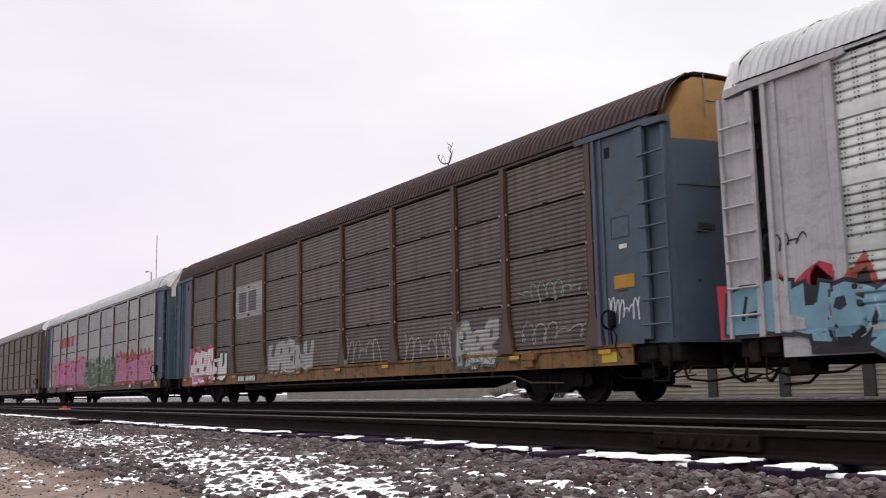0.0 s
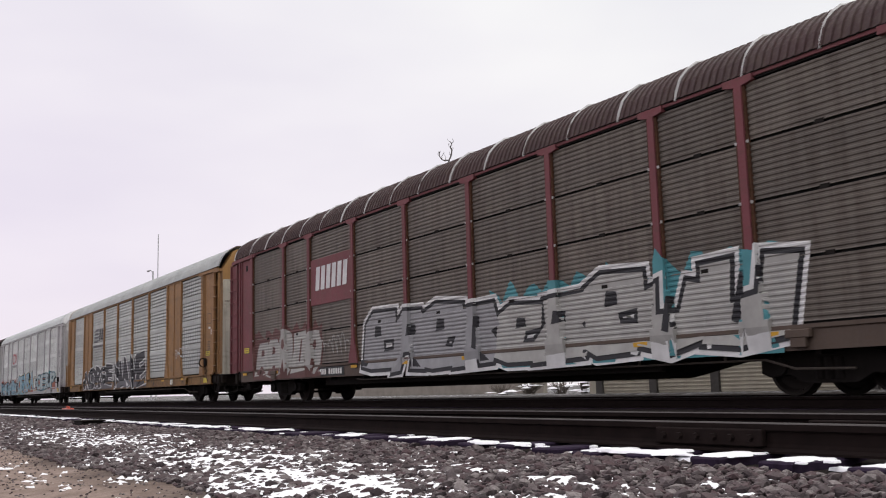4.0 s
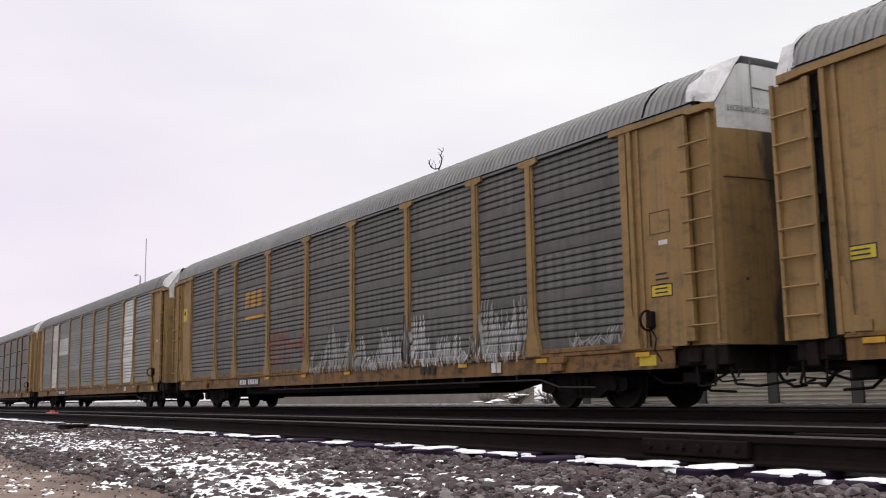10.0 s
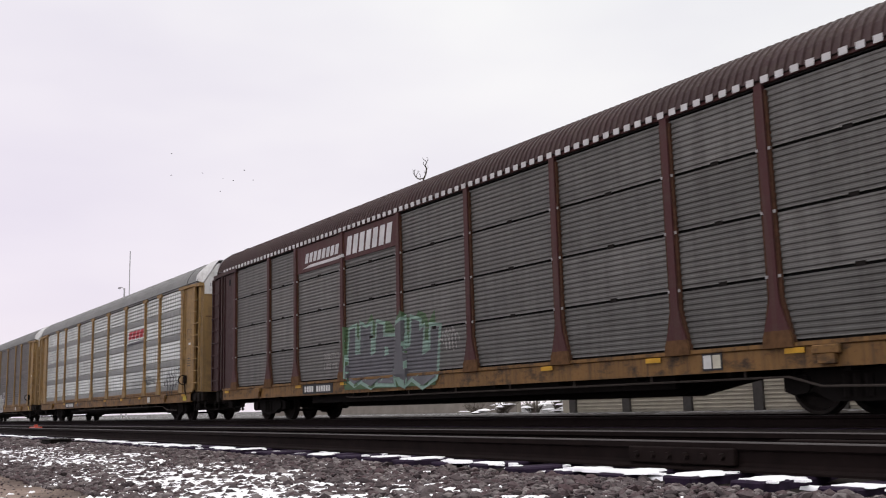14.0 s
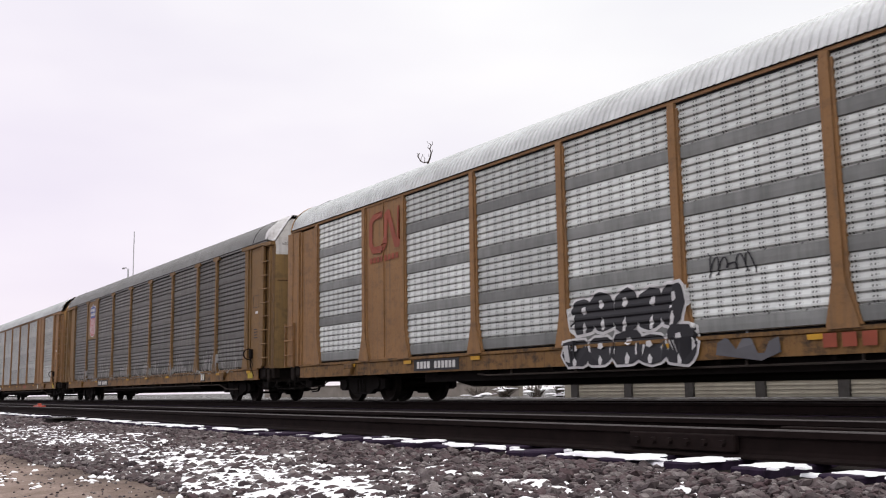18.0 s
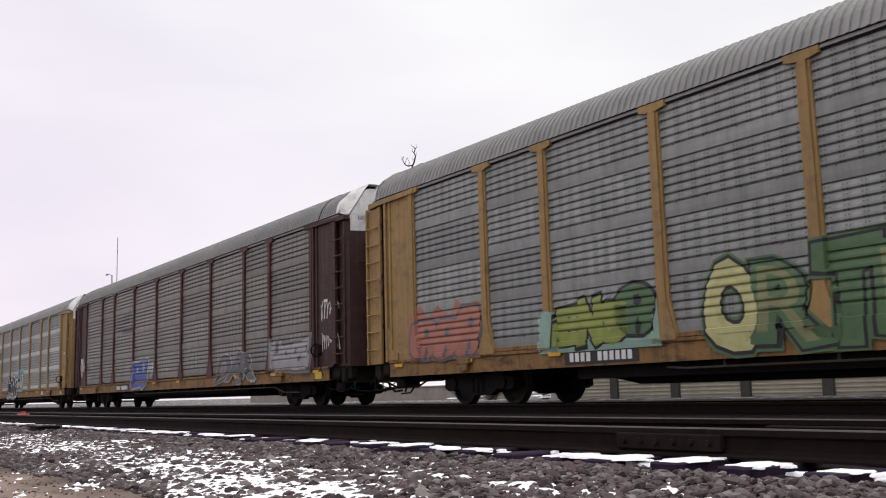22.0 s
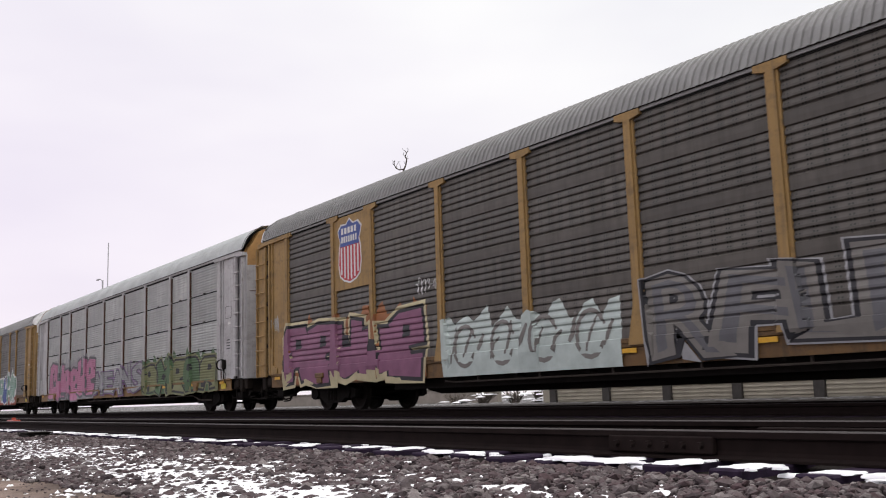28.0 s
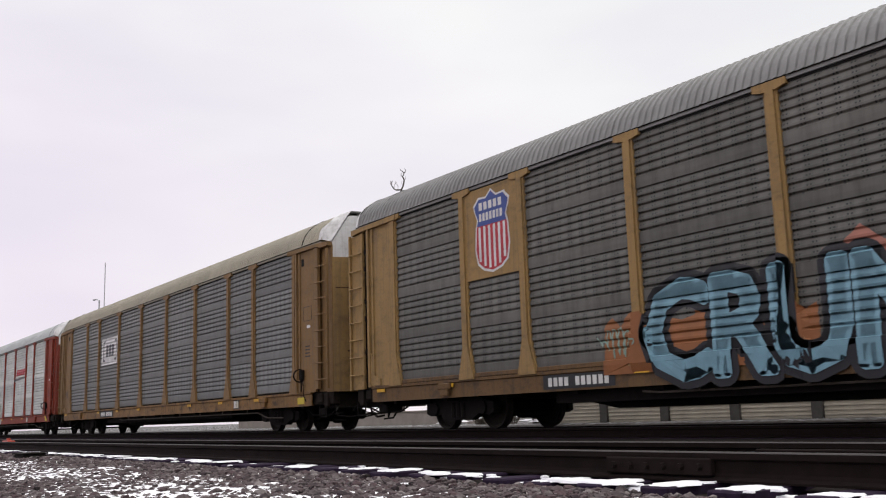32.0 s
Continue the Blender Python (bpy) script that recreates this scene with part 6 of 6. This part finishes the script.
# ---------------------------------------------------------------- foreground: ballast, snow, rail fittings
def stone_material():
    m, nt, n, k, bs = graph("ballast_stone")
    ge = n("ShaderNodeNewGeometry")
    co = n("ShaderNodeTexCoord")
    tone = ramp_node(nt, ge.outputs["Random Per Island"], [(0.0, (0.028, 0.020, 0.024)), (0.3, (0.10, 0.082, 0.085)), (0.55, (0.082, 0.052, 0.058)), (0.85, (0.165, 0.145, 0.146)), (1.0, (0.25, 0.22, 0.218))])
    sp = noise_node(nt, co.outputs["Object"], 60, 4)
    c = mix_node(nt, ramp_node(nt, sp, [(0.35, (0, 0, 0)), (0.7, (0.55, 0.55, 0.55))]), tone, (0.03, 0.022, 0.02))
    k(c, bs.inputs["Base Color"])
    bs.inputs["Roughness"].default_value = 0.9
    bs.inputs["Specular IOR Level"].default_value = 0.2
    bump_node(nt, sp, 0.4, 0.006, bs)
    return m


def make_stones():
    bm = bmesh.new()
    bmesh.ops.create_icosphere(bm, subdivisions=1, radius=1)
    bm.verts.ensure_lookup_table()
    base = np.array([v.co[:] for v in bm.verts])
    tris = np.array([[v.index for v in f.verts] for f in bm.faces])
    bm.free()
    spots = []
    for x0, x1, y0, y1, density, lo, hi in ((-9, 0.5, 1.95, 4.42, 760, 0.016, 0.036), (-18, -9, 1.85, 4.42, 480, 0.02, 0.04), (-34, -18, 1.85, 4.4, 150, 0.03, 0.06), (0.5, 7, 1.95, 4.42, 260, 0.025, 0.045), (-60, -34, 1.85, 4.4, 30, 0.05, 0.09),
                                            (-14, 0, 0.4, 1.95, 90, 0.005, 0.014), (-12, 0.5, 2.1, 4.4, 60, 0.036, 0.055)):
        n = int((x1 - x0) * (y1 - y0) * density)
        spots.append(np.column_stack([rng.uniform(x0, x1, n), rng.uniform(y0, y1, n), rng.uniform(lo, hi, n)]))
    spots = np.vstack(spots)
    verts, faces = [], []
    for i, (x, y, r) in enumerate(spots):
        q = base * (1 + rng.uniform(-0.26, 0.26, base.shape)) * np.array([1.0, 0.85, 0.62]) * r
        a = rng.uniform(0, 6.283)
        c, s = math.cos(a), math.sin(a)
        tilt = rng.uniform(-0.5, 0.5)
        q = q @ np.array([[c, s, 0], [-s, c, 0], [0, 0, 1]])
        q[:, 2] += q[:, 0] * tilt
        z = ground_z(x, y) + r * rng.uniform(-0.1, 0.45)
        verts.append(q + np.array([x, y, z]))
        faces.append(tris + i * len(base))
    v, f = np.vstack(verts), np.vstack(faces)
    me = mesh_of("ballast", (v.tolist(), f.tolist()), stone_material())
    tagged(new("ballast_stones", me), "grey and brownish crushed ballast stones", "ballast", kind="stuff")


make_stones()


def snow_depth(x, y):
    """Thin old snow that lies in patches between the stones, most of it along the foot of the shoulder."""
    near = min(1.0, max(0.0, (x + 9.5) / 3.0)) * min(1.0, max(0.0, (-3.9 - x) / 0.9))
    band = 1.15 * math.exp(-((y - 2.6) / 0.5) ** 2) * near
    band = max(band, (0.92 if x < -8 else 0.78) * math.exp(-((y - 2.9) / 0.85) ** 2) * (1.0 if x < -5 else 0.62))
    n = noise.noise((x * 1.1, y * 2.0, 3.3)) * 0.30 + noise.noise((x * 4.2, y * 7.5, 7.1)) * 0.36 + noise.noise((x * 15, y * 22, 1.7)) * 0.5
    return (n - 0.39 + 0.70 * band) * 0.13


def make_snow():
    xs = np.concatenate([np.arange(-34, -13, 0.07), np.arange(-13, 0.5, 0.034)])
    ys = np.arange(1.2, 4.42, 0.034)
    n = len(ys)
    g = np.array([[ground_z(x, y) for y in ys] for x in xs])
    d = np.array([[snow_depth(x, y) for y in ys] for x in xs])
    d = np.where(d > 0.02, 0.02 + 0.16 * (d - 0.02), np.maximum(d, -0.12))
    keep = {}
    v, f = [], []

    def vert(i, j):
        if (i, j) not in keep:
            keep[i, j] = len(v)
            v.append((float(xs[i]), float(ys[j]), float(g[i, j] + d[i, j])))
        return keep[i, j]

    for i in range(len(xs) - 1):
        for j in range(n - 1):
            if d[i:i + 2, j:j + 2].max() > -0.015:
                f.append((vert(i, j), vert(i + 1, j), vert(i + 1, j + 1), vert(i, j + 1)))
    me = mesh_of("snow", (v, f), SNOW, True)
    tagged(new("snow_patches", me), "patches of old snow between the ballast stones", "snow", kind="stuff")


make_snow()


def snow_cap(cx, cy, lx, ly, h, seed, z):
    """A low irregular heap of snow."""
    rnd = random.Random(seed)
    nx, ny = 7, 5
    v, f = [], []
    for i in range(nx):
        for j in range(ny):
            u, w = i / (nx - 1) * 2 - 1, j / (ny - 1) * 2 - 1
            edge = i in (0, nx - 1) or j in (0, ny - 1)
            jx, jy = rnd.uniform(-.12, .12), rnd.uniform(-.15, .15)
            top = z - 0.012 if edge else z + h * (1 - 0.5 * u * u - 0.4 * w * w) * rnd.uniform(.7, 1.1)
            v.append((cx + (u + jx) * lx / 2, cy + (w + jy) * ly / 2, top))
    for i in range(nx - 1):
        for j in range(ny - 1):
            f.append((i * ny + j, (i + 1) * ny + j, (i + 1) * ny + j + 1, i * ny + j + 1))
    return v, f


def snow_strip(cx, cy, lx, ly, h, seed, z):
    """A thin flat layer of snow with a ragged outline."""
    rnd = random.Random(seed)
    n = 22
    ring = []
    for i in range(n):
        a = 6.283 * i / n
        c, q = math.cos(a), math.sin(a)
        e = rnd.uniform(0.68, 1.1)
        ring.append((cx + lx / 2 * e * math.copysign(abs(c) ** 0.5, c), cy + ly / 2 * e * math.copysign(abs(q) ** 0.5, q)))
    v = [(x, y, z - 0.004) for x, y in ring] + [(cx + (x - cx) * 0.93, cy + (y - cy) * 0.93, z + h * rnd.uniform(.7, 1)) for x, y in ring]
    v += [(cx + (x - cx) * 0.5, cy + (y - cy) * 0.5, z + h * rnd.uniform(.9, 1.2)) for x, y in ring] + [(cx, cy, z + h * 1.2)]
    f = [(k * n + i, k * n + (i + 1) % n, (k + 1) * n + (i + 1) % n, (k + 1) * n + i) for k in (0, 1) for i in range(n)]
    return v, f + [(2 * n + i, 2 * n + (i + 1) % n, 3 * n) for i in range(n)]


def make_tie_snow():
    caps = []
    for i, t in enumerate(sorted((o for o in near_track.children if o.name.split(".")[0] == "tie"), key=lambda o: -o.location.x)):
        rnd = random.Random(500 + i)
        x, z, y = t.location.x, -0.186 + t.location.z, NEAR_Y + t.location.y
        if rnd.random() < 0.82:
            ly = rnd.uniform(.2, .46)
            caps.append(snow_strip(x + rnd.uniform(-.02, .02), y - 1.28 + ly / 2 + rnd.uniform(0, .06), rnd.uniform(.2, .3), ly, rnd.uniform(.005, .012), i, z))
        if rnd.random() < 0.2:
            caps.append(snow_strip(x + rnd.uniform(-.2, .2), NEAR_Y - 1.1 + rnd.uniform(-.1, .05), rnd.uniform(.3, .6), rnd.uniform(.14, .28), rnd.uniform(.01, .02), i + 900, -0.192))
        for e in range(rnd.randrange(4)):
            caps.append(snow_strip(x + rnd.uniform(-.25, .3), y - 1.3 + rnd.uniform(0, .45), rnd.uniform(.05, .14), rnd.uniform(.03, .1), rnd.uniform(.005, .012), i * 7 + e, z - 0.004))
        if rnd.random() < 0.6:
            caps.append(snow_strip(x + .27, NEAR_Y - 1.05 + rnd.uniform(-.05, .08), rnd.uniform(.2, .36), rnd.uniform(.12, .28), rnd.uniform(.014, .03), i + 300, -0.235))
    me = mesh_of("tiesnow", join(*caps), SNOW, True)
    tagged(new("snow_on_ties", me), "snow lying on the tie ends beside the rail", "snow", kind="stuff")


make_tie_snow()

joint = thing("rail_joint", "rusty bolted joint bar on the near rail", "rail joint", (-4.69, NEAR_Y - 0.755, 0))
part("joint_bar", box(-0.47, 0.47, -0.062, -0.012, -0.15, -0.04, 0.008), RAIL_SIDE, joint, key="jbar")
part("joint_bar", box(-0.47, 0.47, 0.012, 0.062, -0.15, -0.04, 0.008), RAIL_SIDE, joint, key="jbar2")
for i in range(6):
    part("bolt", moved(turned([(0.0, -0.03), (0.022, -0.03), (0.026, 0.0), (0.0, 0.0)], 6), -0.38 + i * 0.152, -0.062, -0.095), RAIL_SIDE, joint, key=("jbolt", i))
guard = thing("guard_rail", "short rusty guard rail between the running rails", "guard rail", (0, NEAR_Y - 0.1, -0.012))
part("rail", sweep(RAIL, -4.4, 3.0), RAIL_SIDE, guard, key="guardrail")
for i in range(4):
    part("brace", box(-0.07, 0.07, -0.2, 0.2, -0.185, -0.12, 0.01), RAIL_SIDE, guard, at=(-3.9 + i * 1.1, 0, 0), key="brace")

switch_box = thing("switch_box", "low black steel switch box beside the near rail", "switch box", (-18.9, 3.95, -0.27))
part("case", box(-0.4, 0.4, -0.2, 0.2, 0, 0.12, 0.03), UNDER, switch_box, key="swcase")
part("lid", box(-0.42, 0.42, -0.22, 0.22, 0.12, 0.145, 0.008), UNDER, switch_box, key="swlid")
part("rod", rod((0.1, 0.2, 0.08), (0.1, 1.0, 0.08), 0.02), UNDER, switch_box, key="swrod")
RED = plain("faded_red_plastic", (0.36, 0.05, 0.03), 0.5)
marker = thing("track_marker", "faded red marker block between the rails", "marker", (-30.3, 5.74, -0.2))
part("block", box(-0.42, 0.42, -0.1, 0.1, 0.1, 0.2, 0.02), RED, marker, key="mkblock")
part("post", box(-0.05, 0.05, -0.05, 0.05, -0.02, 0.26, 0.01), RED, marker, key="mkpost")


# low things seen under the wagons, beyond the tracks
BEIGE = plain("beige_wall", (0.27, 0.24, 0.21), 0.8, 0, 0.2, 1.5)
SHRUB = plain("winter_twigs", (0.12, 0.10, 0.085), 0.9, 0, 0.4)
low = thing("low_wall", "long low beige wall beyond the tracks", "wall", (0, 31, -0.12))
part("wall", box(-74, -40.5, 0, 0.3, 0, 0.75, 0.02), BEIGE, low, key="lowwall")
part("coping", box(-74.1, -40.4, -0.05, 0.35, 0.75, 0.83, 0.015), BEIGE, low, key="lowcope")


def make_shrub(x, y, w, h, seed):
    rnd = random.Random(seed)
    bush = thing("snowy_shrub", "bare shrub loaded with snow beyond the tracks", "shrub", (x, y, -0.12), group="shrubs beyond the tracks")
    g = []
    for _ in range(46):
        a = rnd.uniform(0, 6.28)
        r = rnd.uniform(0.2, 1) * w / 2
        g.append(rod((rnd.uniform(-.15, .15) * w, rnd.uniform(-.1, .1), 0), (r * math.cos(a), r * 0.5 * math.sin(a), h * rnd.uniform(.5, 1)), 0.015, 4))
    part("brushwood", join(*g), SHRUB, bush)
    caps = [snow_cap(rnd.uniform(-.4, .4) * w, rnd.uniform(-.3, .3), rnd.uniform(.3, .7), rnd.uniform(.3, .6), rnd.uniform(.03, .1), seed * 20 + i, h * rnd.uniform(.1, .6)) for i in range(5)]
    for cap in caps:
        part("snow_load", cap, SNOW, bush, smooth=True)
    return bush


for i, (x, w, h) in enumerate(((-36.6, 2.4, 0.8), (-34.6, 1.8, 0.7), (-38.8, 2.2, 0.55), (-33.0, 1.3, 0.9), (-31.9, 0.9, 0.6))):
    make_shrub(x, 27.2 + 0.3 * (i % 2), w, h, 60 + i)


# a small flock that crosses the sky
BIRD = plain("dark_feathers", (0.05, 0.05, 0.055), 0.8)
BIRDS = []


def make_bird(i):
    rnd = random.Random(900 + i)
    bird = thing("bird", "small dark bird in flight", "bird", group="flock")
    part("body", moved(turned([(0.0, -0.17), (0.05, -0.08), (0.06, 0.02), (0.03, 0.12), (0.0, 0.2)], 8, "x"), 0), BIRD, bird, key="birdbody")
    for s in (-1, 1):
        w = part("wing", ([(-0.06, 0, 0), (0.07, 0, 0), (0.03, 0.3 * s, 0.06), (-0.05, 0.32 * s, 0.05), (-0.06, 0, 0.012), (0.07, 0, 0.012)],
                          [(0, 1, 2, 3), (4, 3, 2, 5), (0, 4, 5, 1)]), BIRD, bird, key=("birdwing", s))
        w.location = (0, 0.03 * s, 0)
    BIRDS.append((bird, rnd.uniform(-9, 9), rnd.uniform(-4, 4), rnd.uniform(-6, 6)))


for i in range(8):
    make_bird(i)


# ---------------------------------------------------------------- the train moves
PITCH, SPEED = 29.806, 20.834
SLACK = {4: -.08, 7: .09, 9: .08, 11: .02, 12: .1, 18: -.08, 8: .08, 10: .08, 13: .08, 14: .09, 19: -.07, 22: -.16, 23: -.29, 24: -.38, 25: -.41}


def travelled(t):
    jerk = min(1.0, max(0.0, (t - 30.03) / 0.22))
    return SPEED * t + 1.023 * (t - 16) ** 2 / 256 - 0.6 * jerk


def motions():
    for i, car in enumerate(CARS):
        x0 = -25.134 + (i - 2) * PITCH + SLACK.get(i, 0.0)
        walk(car, [(t, pose(x0 - travelled(t), TRAIN_Y, 0)) for t in (*range(0, 29, 2), 29.6, 30.0, 30.1, 30.2, 30.3, 30.7, 31, 32)])
    for bird, dx, dy, dz in BIRDS:
        rows = []
        for k in range(0, 33):
            x, y, z = -253 + 5 * k + dy, -186.4 + 18 * k + dx, 71.2 - 1.7 * k + dz * 0.7
            rows.append((k, pose(x + math.sin(k + dx), y, z + 0.6 * math.sin(1.3 * k + dy), 8 * math.sin(2.1 * k + dx), 0, 75)))
        walk(bird, rows)
    first = WHEELSETS[0]
    rows = [(k / 30, pose(0, 0, WHEEL_R, 0, -math.degrees(travelled(k / 30) / WHEEL_R), 0)) for k in range(0, 961)]
    walk(first, rows)
    turn = first.animation_data
    for ws in WHEELSETS[1:]:
        ws.rotation_mode = "QUATERNION"
        own = ws.animation_data_create()
        own.action = turn.action
        own.action_slot = turn.action_slot


motions()
